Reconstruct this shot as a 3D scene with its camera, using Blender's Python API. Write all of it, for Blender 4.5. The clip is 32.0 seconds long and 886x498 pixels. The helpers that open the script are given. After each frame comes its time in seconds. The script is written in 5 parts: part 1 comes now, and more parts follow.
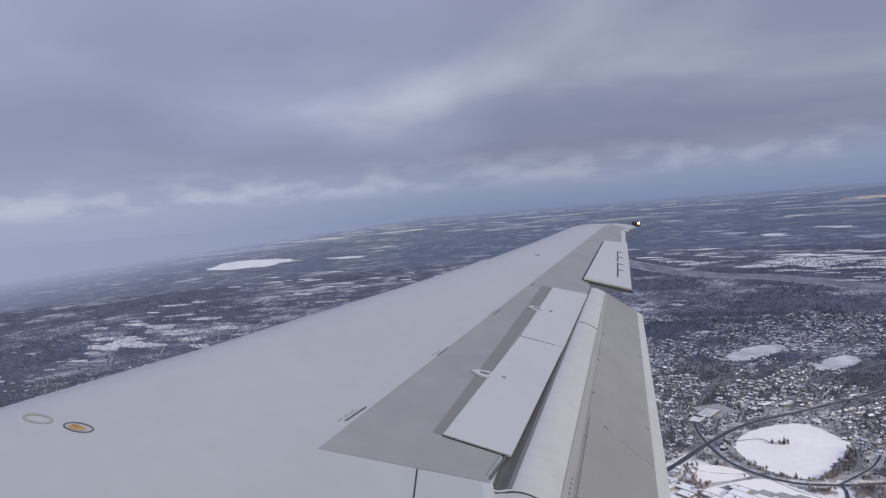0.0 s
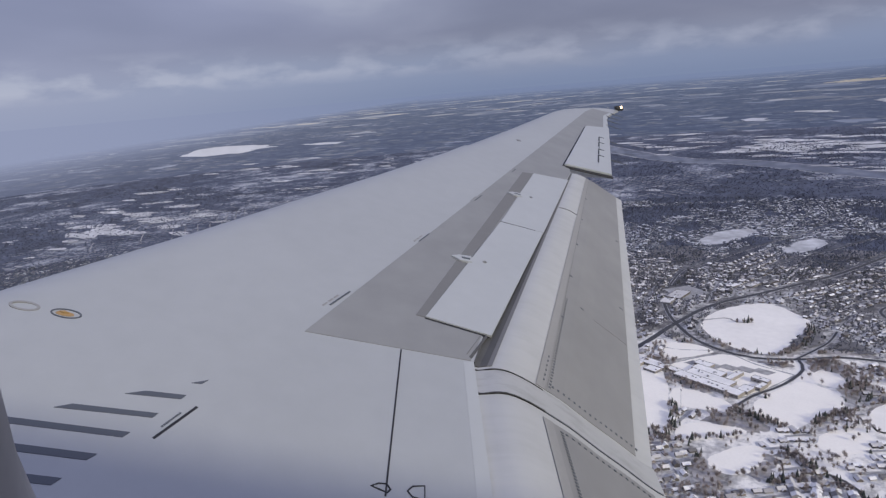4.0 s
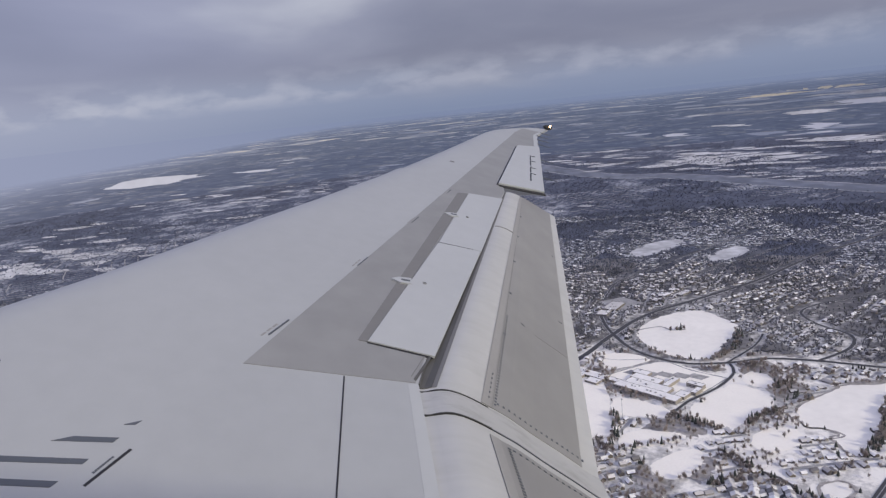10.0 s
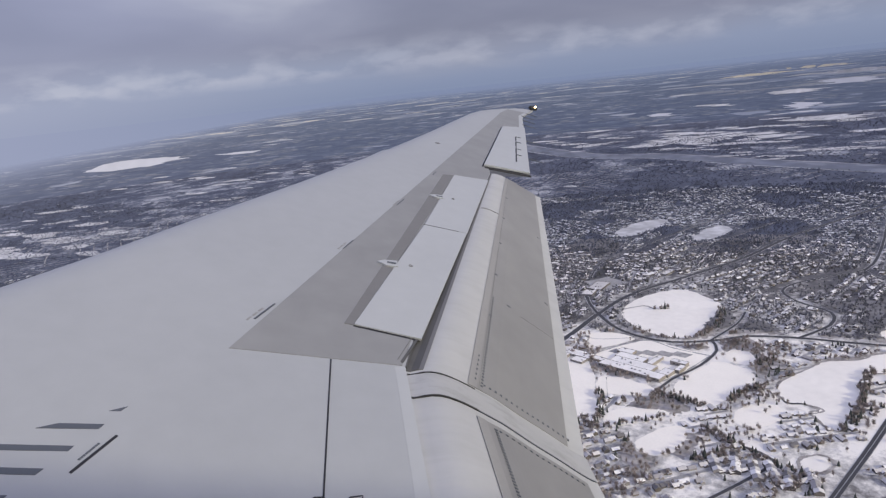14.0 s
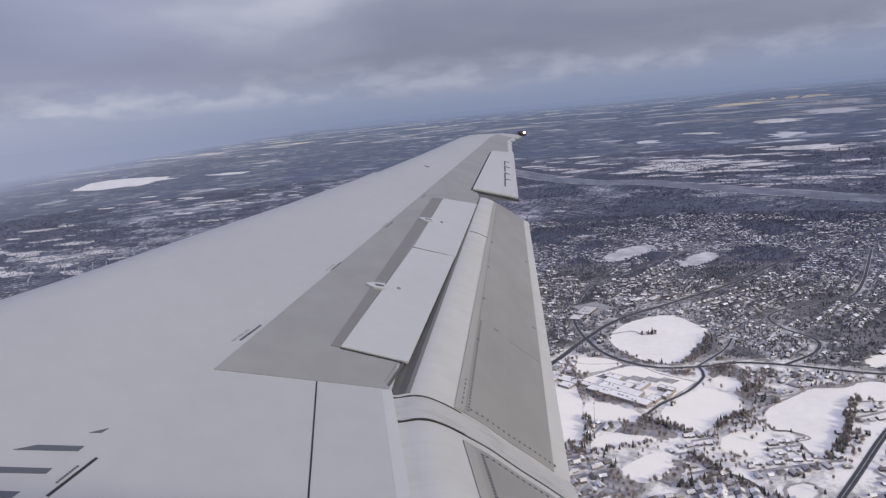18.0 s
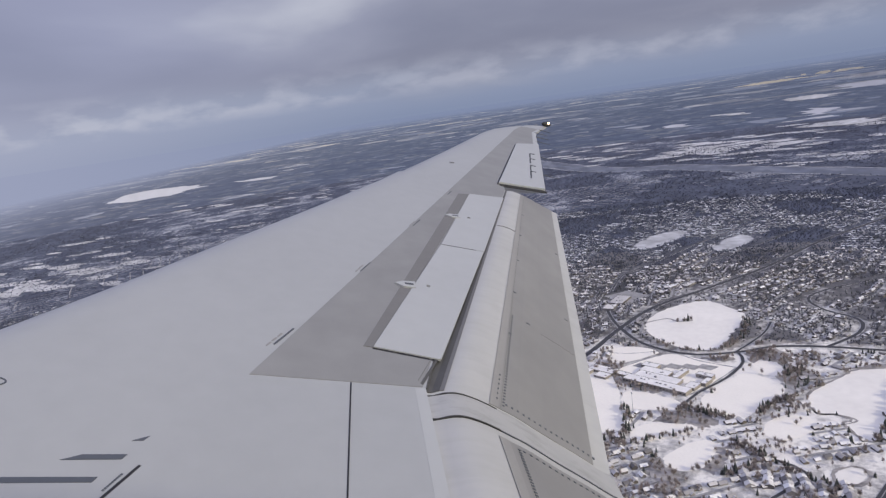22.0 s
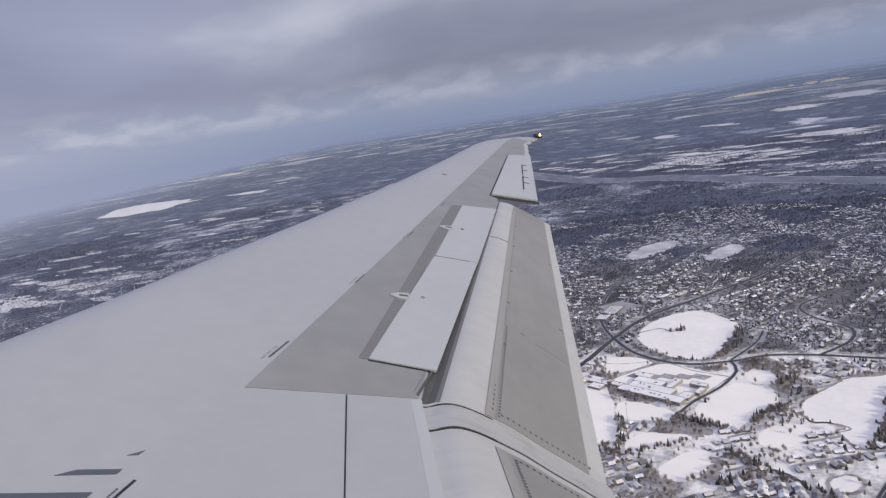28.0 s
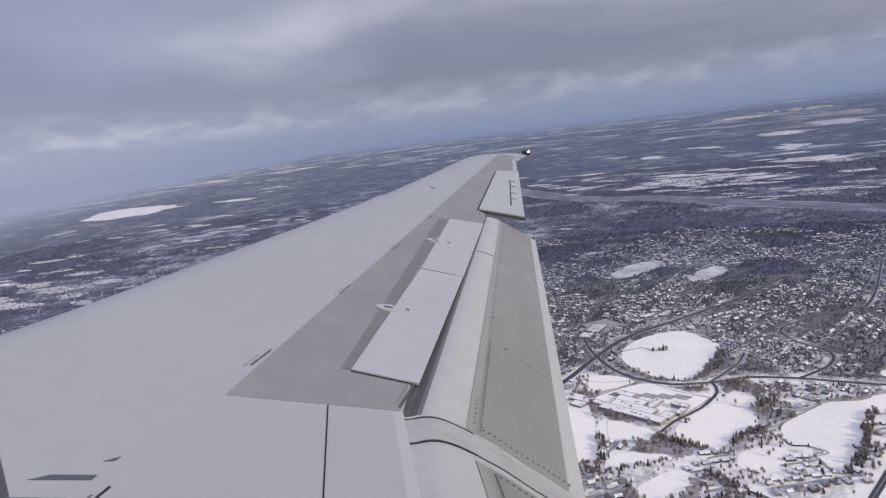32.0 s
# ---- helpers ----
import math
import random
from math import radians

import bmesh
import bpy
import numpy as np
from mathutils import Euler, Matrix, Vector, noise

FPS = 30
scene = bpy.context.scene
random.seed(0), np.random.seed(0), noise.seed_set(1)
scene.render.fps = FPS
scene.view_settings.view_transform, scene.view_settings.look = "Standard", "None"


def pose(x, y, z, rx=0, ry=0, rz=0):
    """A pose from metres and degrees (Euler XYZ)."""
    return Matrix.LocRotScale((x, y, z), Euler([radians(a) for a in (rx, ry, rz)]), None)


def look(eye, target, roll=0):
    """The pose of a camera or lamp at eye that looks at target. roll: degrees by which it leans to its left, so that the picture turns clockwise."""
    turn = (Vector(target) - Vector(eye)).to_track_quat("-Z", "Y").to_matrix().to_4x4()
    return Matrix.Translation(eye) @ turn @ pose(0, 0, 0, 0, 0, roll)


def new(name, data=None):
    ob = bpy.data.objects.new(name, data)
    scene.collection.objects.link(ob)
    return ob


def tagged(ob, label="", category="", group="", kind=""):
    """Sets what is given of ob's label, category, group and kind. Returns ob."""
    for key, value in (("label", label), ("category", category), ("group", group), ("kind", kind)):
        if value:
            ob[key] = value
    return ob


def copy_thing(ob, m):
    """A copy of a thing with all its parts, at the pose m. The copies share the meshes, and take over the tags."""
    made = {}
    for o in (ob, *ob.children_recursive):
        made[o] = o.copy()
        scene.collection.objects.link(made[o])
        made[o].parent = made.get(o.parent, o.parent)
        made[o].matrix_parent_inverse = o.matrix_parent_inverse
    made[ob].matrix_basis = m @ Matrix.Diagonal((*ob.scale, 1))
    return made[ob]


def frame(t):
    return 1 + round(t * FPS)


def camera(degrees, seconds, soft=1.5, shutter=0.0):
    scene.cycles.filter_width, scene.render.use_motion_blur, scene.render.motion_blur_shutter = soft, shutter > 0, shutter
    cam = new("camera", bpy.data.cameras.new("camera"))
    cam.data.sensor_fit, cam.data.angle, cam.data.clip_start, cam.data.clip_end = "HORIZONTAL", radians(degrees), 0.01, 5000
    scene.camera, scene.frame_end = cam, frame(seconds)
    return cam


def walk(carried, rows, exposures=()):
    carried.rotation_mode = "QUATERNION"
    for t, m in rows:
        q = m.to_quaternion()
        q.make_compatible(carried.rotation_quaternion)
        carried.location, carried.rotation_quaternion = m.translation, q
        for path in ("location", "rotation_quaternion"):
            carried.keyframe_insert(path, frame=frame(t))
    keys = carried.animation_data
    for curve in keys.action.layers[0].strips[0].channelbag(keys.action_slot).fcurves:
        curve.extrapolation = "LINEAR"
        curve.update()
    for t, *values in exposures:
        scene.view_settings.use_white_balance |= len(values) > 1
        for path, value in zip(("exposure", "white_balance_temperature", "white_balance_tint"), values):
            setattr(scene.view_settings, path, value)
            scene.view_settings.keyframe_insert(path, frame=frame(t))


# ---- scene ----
# The camera stands at a cabin window of an airliner in a climb; rows are in the aircraft's own axes
# (x along the right wing, y to the nose, z up from the seat), AIRCRAFT lays them into the level world.
HEIGHT = 600.0
AIRCRAFT = Matrix((
    (0.99317, -0.03682, -0.11073, -1.540),
    (-0.00023, 0.94831, -0.31735, 0.004),
    (0.11669, 0.31521, 0.94182, HEIGHT - 0.180),
    (0, 0, 0, 1)))
ROWS = [
    (0, 1.5492, -0.0144, 0.0053, 80.03, -13.91, -90.86), (0.5, 1.5513, -0.0075, -0.0023, 77.68, -14.32, -94.52),
    (1, 1.5462, -0.0055, -0.0072, 74.95, -14.45, -92.87), (1.5, 1.5478, -0.0037, -0.0118, 72.93, -15.14, -93.54),
    (2, 1.5559, -0.0120, -0.0063, 70.82, -14.79, -93.41), (2.5, 1.5541, -0.0088, -0.0048, 71.62, -14.09, -93.58),
    (4.5, 1.5526, 0.0006, 0.0004, 70.44, -14.20, -92.41), (5, 1.5491, 0.0030, -0.0039, 74.90, -14.12, -92.04),
    (5.5, 1.5471, -0.0000, -0.0049, 77.63, -14.40, -95.42), (6, 1.5510, -0.0024, 0.0050, 76.55, -13.49, -97.00),
    (6.5, 1.5489, -0.0099, 0.0071, 78.72, -12.76, -96.60), (7, 1.5421, -0.0042, -0.0041, 78.24, -11.68, -95.98),
    (7.5, 1.5509, -0.0109, 0.0016, 75.87, -10.71, -96.18), (8, 1.5491, -0.0060, -0.0038, 76.40, -10.49, -97.53),
    (8.5, 1.5407, -0.0015, -0.0075, 77.51, -10.71, -97.95), (9, 1.5431, -0.0027, -0.0024, 77.70, -11.49, -98.92),
    (9.5, 1.5466, 0.0002, -0.0034, 75.83, -12.37, -99.16), (10, 1.5505, -0.0008, -0.0041, 73.97, -13.28, -98.75),
    (10.5, 1.5539, -0.0065, -0.0042, 72.65, -13.26, -98.55), (11, 1.5495, -0.0064, -0.0103, 72.27, -12.85, -98.81),
    (11.5, 1.5503, -0.0065, -0.0078, 72.06, -12.93, -99.03), (12, 1.5522, -0.0020, -0.0002, 73.43, -13.02, -99.41),
    (12.5, 1.5488, -0.0002, -0.0011, 74.05, -13.18, -99.77), (13, 1.5528, -0.0012, -0.0029, 73.22, -13.41, -99.84),
    (13.5, 1.5497, 0.0002, -0.0031, 72.93, -13.30, -99.76), (14, 1.5571, -0.0013, 0.0028, 72.64, -13.25, -100.07),
    (14.5, 1.5588, -0.0053, 0.0083, 72.88, -13.97, -101.56), (16.5, 1.5417, 0.0009, 0.0100, 76.59, -14.49, -103.30),
    (17, 1.5460, -0.0018, 0.0053, 75.78, -13.97, -101.88), (17.5, 1.5534, -0.0012, 0.0027, 75.15, -13.88, -101.11),
    (18, 1.5520, -0.0016, 0.0020, 74.86, -14.16, -100.88), (18.5, 1.5502, -0.0003, 0.0017, 74.41, -14.21, -100.83),
    (19, 1.5528, -0.0023, 0.0016, 74.46, -14.02, -100.58), (19.5, 1.5503, -0.0006, 0.0037, 75.02, -13.53, -100.27),
    (20, 1.5583, -0.0083, 0.0057, 75.08, -12.82, -99.90), (20.5, 1.5577, -0.0082, 0.0030, 74.49, -12.07, -99.69),
    (21, 1.5644, -0.0112, 0.0052, 73.33, -11.38, -99.39), (21.5, 1.5615, -0.0113, 0.0097, 73.39, -10.82, -99.06),
    (22, 1.5631, -0.0115, 0.0062, 74.09, -11.00, -99.07), (22.5, 1.5632, -0.0125, 0.0030, 73.08, -11.04, -99.31),
    (23, 1.5581, -0.0094, -0.0029, 72.55, -11.26, -99.20), (23.5, 1.5532, -0.0067, -0.0021, 74.84, -11.70, -98.97),
    (24, 1.5531, -0.0058, 0.0083, 76.96, -11.84, -98.70), (24.5, 1.5466, 0.0012, 0.0018, 76.27, -11.86, -98.01),
    (25, 1.5465, -0.0002, 0.0006, 75.59, -11.58, -97.16), (25.5, 1.5487, -0.0018, -0.0006, 75.48, -11.18, -97.26),
    (27.5, 1.5509, -0.0024, 0.0091, 76.04, -10.50, -100.03), (28, 1.5496, 0.0000, 0.0034, 75.28, -10.68, -99.83),
    (28.5, 1.5528, -0.0005, 0.0045, 73.92, -11.28, -99.72), (29, 1.5472, 0.0014, 0.0050, 73.85, -12.14, -99.84),
    (29.5, 1.5347, 0.0038, 0.0017, 77.56, -12.27, -100.03), (30, 1.5392, 0.0018, 0.0019, 78.48, -12.14, -100.81),
    (30.5, 1.5372, 0.0008, 0.0014, 77.99, -12.27, -101.40), (31, 1.5409, 0.0002, 0.0025, 76.91, -12.43, -101.57),
    (31.5, 1.5429, 0.0011, 0.0009, 76.44, -12.38, -101.31), (32, 1.5403, 0.0028, 0.0011, 76.62, -12.60, -100.62),
]
cam = camera(68, 32.0, soft=1.3)
walk(cam, [(r[0], AIRCRAFT @ pose(*r[1:])) for r in ROWS], [(0, 0.05, 6250, 5), (2, -0.05, 6150, 5), (5, -0.07, 6350, 5), (7, 0.1, 6450, 5), (10, 0.0, 6550, 5), (14, 0.08, 6550, 5), (25, 0.06, 6600, 5), (30, 0.12, 6550, 5), (32, 0.1, 6550, 5)])

# ---- light ----
sun_way = (AIRCRAFT.to_3x3() @ Vector((-0.612, -0.50, 0.642))).normalized()
sun_data = bpy.data.lights.new("sun", "SUN")
sun_data.energy, sun_data.angle, sun_data.color = 2.65, radians(4.0), (1.0, 0.89, 0.72)
sun = new("sun", sun_data)
sun.matrix_world = look((0, 0, 900), Vector((0, 0, 900)) - sun_way)
world = bpy.data.worlds.new("world")
scene.world = world
world.use_nodes = True
wn, wl = world.node_tree.nodes, world.node_tree.links
wn.clear()


def ramp(nodes, stops, mode="LINEAR"):
    r = nodes.new("ShaderNodeValToRGB")
    r.color_ramp.interpolation = mode
    while len(r.color_ramp.elements) < len(stops):
        r.color_ramp.elements.new(0.5)
    for e, (p, c) in zip(r.color_ramp.elements, stops):
        e.position, e.color = p, (*c, 1) if len(c) == 3 else c
    return r


def sky_world():
    """Broken stratus over a pale blue band at the horizon."""
    out = wn.new("ShaderNodeOutputWorld")
    bg = wn.new("ShaderNodeBackground")
    bg.inputs["Strength"].default_value = 1.0
    sky = wn.new("ShaderNodeTexSky")
    sky.sky_type, sky.sun_disc = "NISHITA", False
    sky.sun_elevation = math.asin(sun_way.z)
    sky.sun_rotation = math.atan2(sun_way.x, sun_way.y)
    coord = wn.new("ShaderNodeTexCoord")
    sep = wn.new("ShaderNodeSeparateXYZ")
    wl.new(coord.outputs["Generated"], sep.inputs[0])
    # clouds lie on a flat deck: divide the direction by its height
    up = wn.new("ShaderNodeMath")
    up.operation = "ADD"
    up.inputs[1].default_value = 0.20
    wl.new(sep.outputs[2], up.inputs[0])
    mx = wn.new("ShaderNodeMath")
    mx.operation = "MAXIMUM"
    mx.inputs[1].default_value = 0.03
    wl.new(up.outputs[0], mx.inputs[0])
    div = wn.new("ShaderNodeVectorMath")
    div.operation = "DIVIDE"
    comb = wn.new("ShaderNodeCombineXYZ")
    for i in range(3):
        wl.new(mx.outputs[0], comb.inputs[i])
    wl.new(coord.outputs["Generated"], div.inputs[0])
    wl.new(comb.outputs[0], div.inputs[1])
    big = wn.new("ShaderNodeTexNoise")
    big.inputs["Scale"].default_value = 0.62
    big.inputs["Detail"].default_value = 6
    big.inputs["Roughness"].default_value = 0.43
    big.inputs["Distortion"].default_value = 0.3
    wl.new(div.outputs[0], big.inputs["Vector"])
    cloud = ramp(wn, [(0.28, (0.180, 0.185, 0.285)), (0.42, (0.200, 0.204, 0.310)), (0.53, (0.226, 0.230, 0.342)), (0.64, (0.272, 0.276, 0.390)), (0.78, (0.43, 0.432, 0.535))])
    wl.new(big.outputs["Fac"], cloud.inputs[0])
    low = ramp(wn, [(0.0, (0.21, 0.25, 0.395)), (0.15, (0.235, 0.272, 0.42)), (0.32, (0.27, 0.30, 0.44)), (0.5, (0.285, 0.30, 0.425)), (1.0, (0.235, 0.243, 0.345))])
    scl = wn.new("ShaderNodeMath")
    scl.operation = "MULTIPLY"
    scl.inputs[1].default_value = 6.0
    wl.new(sep.outputs[2], scl.inputs[0])
    wl.new(scl.outputs[0], low.inputs[0])
    # to the north the air is thick with distant snow showers
    murk = wn.new("ShaderNodeMapRange")
    murk.interpolation_type = "SMOOTHSTEP"
    murk.inputs["From Min"].default_value, murk.inputs["From Max"].default_value = -0.15, 0.6
    wl.new(sep.outputs[1], murk.inputs["Value"])
    hazy = wn.new("ShaderNodeMix")
    hazy.data_type = "RGBA"
    hazy.inputs[7].default_value = (0.318, 0.340, 0.490, 1)
    wl.new(murk.outputs[0], hazy.inputs[0])
    wl.new(low.outputs[0], hazy.inputs[6])
    edge = wn.new("ShaderNodeMapRange")
    edge.inputs["From Min"].default_value, edge.inputs["From Max"].default_value = 0.020, 0.085
    edge.interpolation_type = "SMOOTHSTEP"
    wob = wn.new("ShaderNodeMath")
    wob.operation = "MULTIPLY_ADD"
    wob.inputs[1].default_value = 0.10
    wl.new(big.outputs["Fac"], wob.inputs[0])
    wl.new(sep.outputs[2], wob.inputs[2])
    sub = wn.new("ShaderNodeMath")
    sub.operation = "SUBTRACT"
    sub.inputs[1].default_value = 0.05
    wl.new(wob.outputs[0], sub.inputs[0])
    wl.new(sub.outputs[0], edge.inputs["Value"])
    # an overcast sky grows brighter towards the zenith
    rise = wn.new("ShaderNodeMapRange")
    rise.inputs["From Min"].default_value, rise.inputs["From Max"].default_value = 0.25, 1.0
    rise.inputs["To Min"].default_value, rise.inputs["To Max"].default_value = 1.0, 2.9
    wl.new(sep.outputs[2], rise.inputs["Value"])
    # the cover is thinner and lighter towards the nose
    thin, share = wn.new("ShaderNodeMapRange"), wn.new("ShaderNodeMath")
    thin.interpolation_type, share.operation = "SMOOTHSTEP", "MULTIPLY"
    thin.inputs["From Min"].default_value, thin.inputs["From Max"].default_value = 0.0, 0.55
    thin.inputs["To Min"].default_value, thin.inputs["To Max"].default_value = 0.91, 1.26
    wl.new(sep.outputs[1], thin.inputs["Value"])
    wl.new(thin.outputs[0], share.inputs[0])
    wl.new(rise.outputs[0], share.inputs[1])
    # a thinner, sunlit part of the cover
    toward, gap, patchy = wn.new("ShaderNodeVectorMath"), wn.new("ShaderNodeMapRange"), wn.new("ShaderNodeMath")
    toward.operation, gap.interpolation_type, patchy.operation = "DOT_PRODUCT", "SMOOTHSTEP", "MULTIPLY"
    toward.inputs[1].default_value = (0.971, 0.137, 0.195)
    gap.inputs["From Min"].default_value, gap.inputs["From Max"].default_value = 0.955, 0.998
    gap.inputs["To Min"].default_value, gap.inputs["To Max"].default_value = 1.0, 1.16
    wl.new(coord.outputs["Generated"], toward.inputs[0])
    wl.new(toward.outputs["Value"], gap.inputs["Value"])
    wl.new(gap.outputs[0], patchy.inputs[0])
    wl.new(share.outputs[0], patchy.inputs[1])
    lit = wn.new("ShaderNodeVectorMath")
    lit.operation = "SCALE"
    wl.new(cloud.outputs[0], lit.inputs[0])
    wl.new(patchy.outputs[0], lit.inputs["Scale"])
    mix = wn.new("ShaderNodeMix")
    mix.data_type = "RGBA"
    wl.new(edge.outputs[0], mix.inputs[0])
    wl.new(hazy.outputs[2], mix.inputs[6])
    wl.new(lit.outputs[0], mix.inputs[7])
    # a bank of small bright cloud tops low over the horizon
    flat = wn.new("ShaderNodeMapping")
    flat.inputs["Scale"].default_value = (9.0, 9.0, 24.0)
    wl.new(coord.outputs["Generated"], flat.inputs[0])
    puff = wn.new("ShaderNodeTexNoise")
    puff.inputs["Scale"].default_value, puff.inputs["Detail"].default_value, puff.inputs["Roughness"].default_value = 1.5, 5, 0.50
    wl.new(flat.outputs[0], puff.inputs["Vector"])
    tops = ramp(wn, [(0.44, (0, 0, 0)), (0.62, (1, 1, 1))])
    wl.new(puff.outputs["Fac"], tops.inputs[0])
    band = ramp(wn, [(0.13, (0, 0, 0)), (0.23, (1, 1, 1)), (0.32, (0.8, 0.8, 0.8)), (0.50, (0, 0, 0))])
    wl.new(scl.outputs[0], band.inputs[0])
    both = wn.new("ShaderNodeMath")
    both.operation = "MULTIPLY"
    wl.new(tops.outputs[0], both.inputs[0])
    wl.new(band.outputs[0], both.inputs[1])
    bank = wn.new("ShaderNodeMix")
    bank.data_type = "RGBA"
    bank.inputs[7].default_value = (0.445, 0.45, 0.575, 1)
    more, less = wn.new("ShaderNodeMath"), wn.new("ShaderNodeMath")
    more.operation, less.operation = "MULTIPLY_ADD", "MULTIPLY"
    more.inputs[1].default_value, more.inputs[2].default_value = 0.5, 0.42
    wl.new(murk.outputs[0], more.inputs[0])
    wl.new(more.outputs[0], less.inputs[0])
    wl.new(both.outputs[0], less.inputs[1])
    wl.new(less.outputs[0], bank.inputs[0])
    wl.new(mix.outputs[2], bank.inputs[6])
    mix = bank
    add = wn.new("ShaderNodeMix")
    add.data_type, add.blend_type = "RGBA", "ADD"
    add.inputs[0].default_value = 0.006
    wl.new(mix.outputs[2], add.inputs[6])
    wl.new(sky.outputs[0], add.inputs[7])
    wl.new(add.outputs[2], bg.inputs["Color"])
    wl.new(bg.outputs[0], out.inputs[0])


sky_world()


# ---- materials ----
def material(name, base, rough=0.6, metal=0.0, grain=30.0, amount=0.08, bump=0.0, coord="Object", scale2=3.0, spec=0.5, emit=None):
    """A surface of one base colour that varies at two scales, by amount, with an optional fine relief."""
    m = bpy.data.materials.new(name)
    m.use_nodes = True
    n, l = m.node_tree.nodes, m.node_tree.links
    b = n["Principled BSDF"]
    b.inputs["Roughness"].default_value, b.inputs["Metallic"].default_value = rough, metal
    b.inputs["Specular IOR Level"].default_value = spec
    tc = n.new("ShaderNodeTexCoord")
    fine, wide = n.new("ShaderNodeTexNoise"), n.new("ShaderNodeTexNoise")
    fine.inputs["Scale"].default_value, wide.inputs["Scale"].default_value = grain, scale2
    fine.inputs["Detail"].default_value, wide.inputs["Detail"].default_value = 4, 5
    for t in (fine, wide):
        l.new(tc.outputs[coord], t.inputs["Vector"])
    total = n.new("ShaderNodeMath")
    total.operation = "ADD"
    l.new(fine.outputs["Fac"], total.inputs[0])
    l.new(wide.outputs["Fac"], total.inputs[1])
    rng = n.new("ShaderNodeMapRange")
    rng.inputs["From Min"].default_value, rng.inputs["From Max"].default_value = 0.6, 1.4
    rng.inputs["To Min"].default_value, rng.inputs["To Max"].default_value = 1 - amount, 1 + amount
    l.new(total.outputs[0], rng.inputs["Value"])
    mul = n.new("ShaderNodeVectorMath")
    mul.operation = "SCALE"
    mul.inputs[0].default_value = base
    l.new(rng.outputs[0], mul.inputs["Scale"])
    l.new(mul.outputs[0], b.inputs["Base Color"])
    if bump:
        bm_ = n.new("ShaderNodeBump")
        bm_.inputs["Strength"].default_value = bump
        bm_.inputs["Distance"].default_value = 0.01
        l.new(fine.outputs["Fac"], bm_.inputs["Height"])
        l.new(bm_.outputs[0], b.inputs["Normal"])
    if emit:
        b.inputs["Emission Color"].default_value = (*emit[0], 1)
        b.inputs["Emission Strength"].default_value = emit[1]
    return m


M = {}
M["wing_white"] = material("wing_white_paint", (0.362, 0.375, 0.388), 0.36, amount=0.05, grain=7, scale2=0.6)
M["spoiler_white"] = material("spoiler_white_paint", (0.415, 0.43, 0.442), 0.38, amount=0.045, grain=7, scale2=0.9)
def streaked(name, base, rough, stain, long_scale):
    """Paint with faint streaks of grime drawn out by the airflow."""
    m = material(name, base, rough, amount=0.06, grain=6, scale2=0.8)
    n, l = m.node_tree.nodes, m.node_tree.links
    tc, mp, tex = n.new("ShaderNodeTexCoord"), n.new("ShaderNodeMapping"), n.new("ShaderNodeTexNoise")
    mp.inputs["Scale"].default_value = long_scale
    tex.inputs["Scale"].default_value, tex.inputs["Detail"].default_value, tex.inputs["Roughness"].default_value = 1.0, 5, 0.65
    l.new(tc.outputs["Object"], mp.inputs[0])
    l.new(mp.outputs[0], tex.inputs["Vector"])
    dirt = ramp(n, [(0.30, stain), (0.52, (1, 1, 1)), (0.75, (1.04, 1.03, 1.01))])
    l.new(tex.outputs["Fac"], dirt.inputs[0])
    b = n["Principled BSDF"]
    old = b.inputs["Base Color"].links[0].from_socket
    times = n.new("ShaderNodeVectorMath")
    times.operation = "MULTIPLY"
    l.new(old, times.inputs[0])
    l.new(dirt.outputs[0], times.inputs[1])
    l.new(times.outputs[0], b.inputs["Base Color"])
    return m


M["flap_white"] = streaked("flap_white_paint", (0.43, 0.436, 0.438), 0.4, (0.93, 0.925, 0.915), (9, 1.2, 1.2))
M["grimy_white"] = streaked("grimy_white_joint_paint", (0.39, 0.395, 0.40), 0.45, (0.76, 0.745, 0.735), (14, 4, 4))
M["wing_grey"] = material("wing_grey_paint", (0.242, 0.244, 0.243), 0.42, amount=0.13, grain=4.5, scale2=0.9)
M["flap_grey"] = material("flap_grey_paint", (0.238, 0.236, 0.232), 0.40, amount=0.13, grain=3.5, scale2=0.6)
M["hinge_grey"] = material("hinge_strip_grey_paint", (0.17, 0.168, 0.166), 0.55, amount=0.06)
# dark grey for narrow gaps and for painted shade in the slot
M["slot_grey"] = material("shaded_slot_grey", (0.075, 0.074, 0.072), 0.6, amount=0.25, grain=8, scale2=1.5)
M["nose_grey"] = material("nose_strip_grey_paint", (0.275, 0.272, 0.268), 0.5, amount=0.05)
M["nose_line"] = material("joint_line_grey", (0.19, 0.188, 0.186), 0.6, amount=0.05)
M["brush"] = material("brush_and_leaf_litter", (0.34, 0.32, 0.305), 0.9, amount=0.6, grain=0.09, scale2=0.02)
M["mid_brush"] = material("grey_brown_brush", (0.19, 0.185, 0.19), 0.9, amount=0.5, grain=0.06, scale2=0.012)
# brush colour with distance haze mixed into it
M["far_brush"] = material("haze_tinted_far_brush", (0.085, 0.096, 0.138), 0.9, amount=0.45, grain=0.03, scale2=0.006)
M["bark"] = material("tree_bark", (0.07, 0.06, 0.055), 0.9, amount=0.2)
M["glass_dark"] = material("dark_window_glass", (0.03, 0.035, 0.04), 0.15)
M["dark"] = material("dark_gap", (0.03, 0.03, 0.03), 0.8)
M["mark"] = material("dark_grey_marking_paint", (0.078, 0.088, 0.108), 0.6, amount=0.06)
M["black"] = material("black_sealant", (0.015, 0.015, 0.018), 0.6)
M["yellow"] = material("yellow_marking_paint", (0.36, 0.23, 0.09), 0.5)
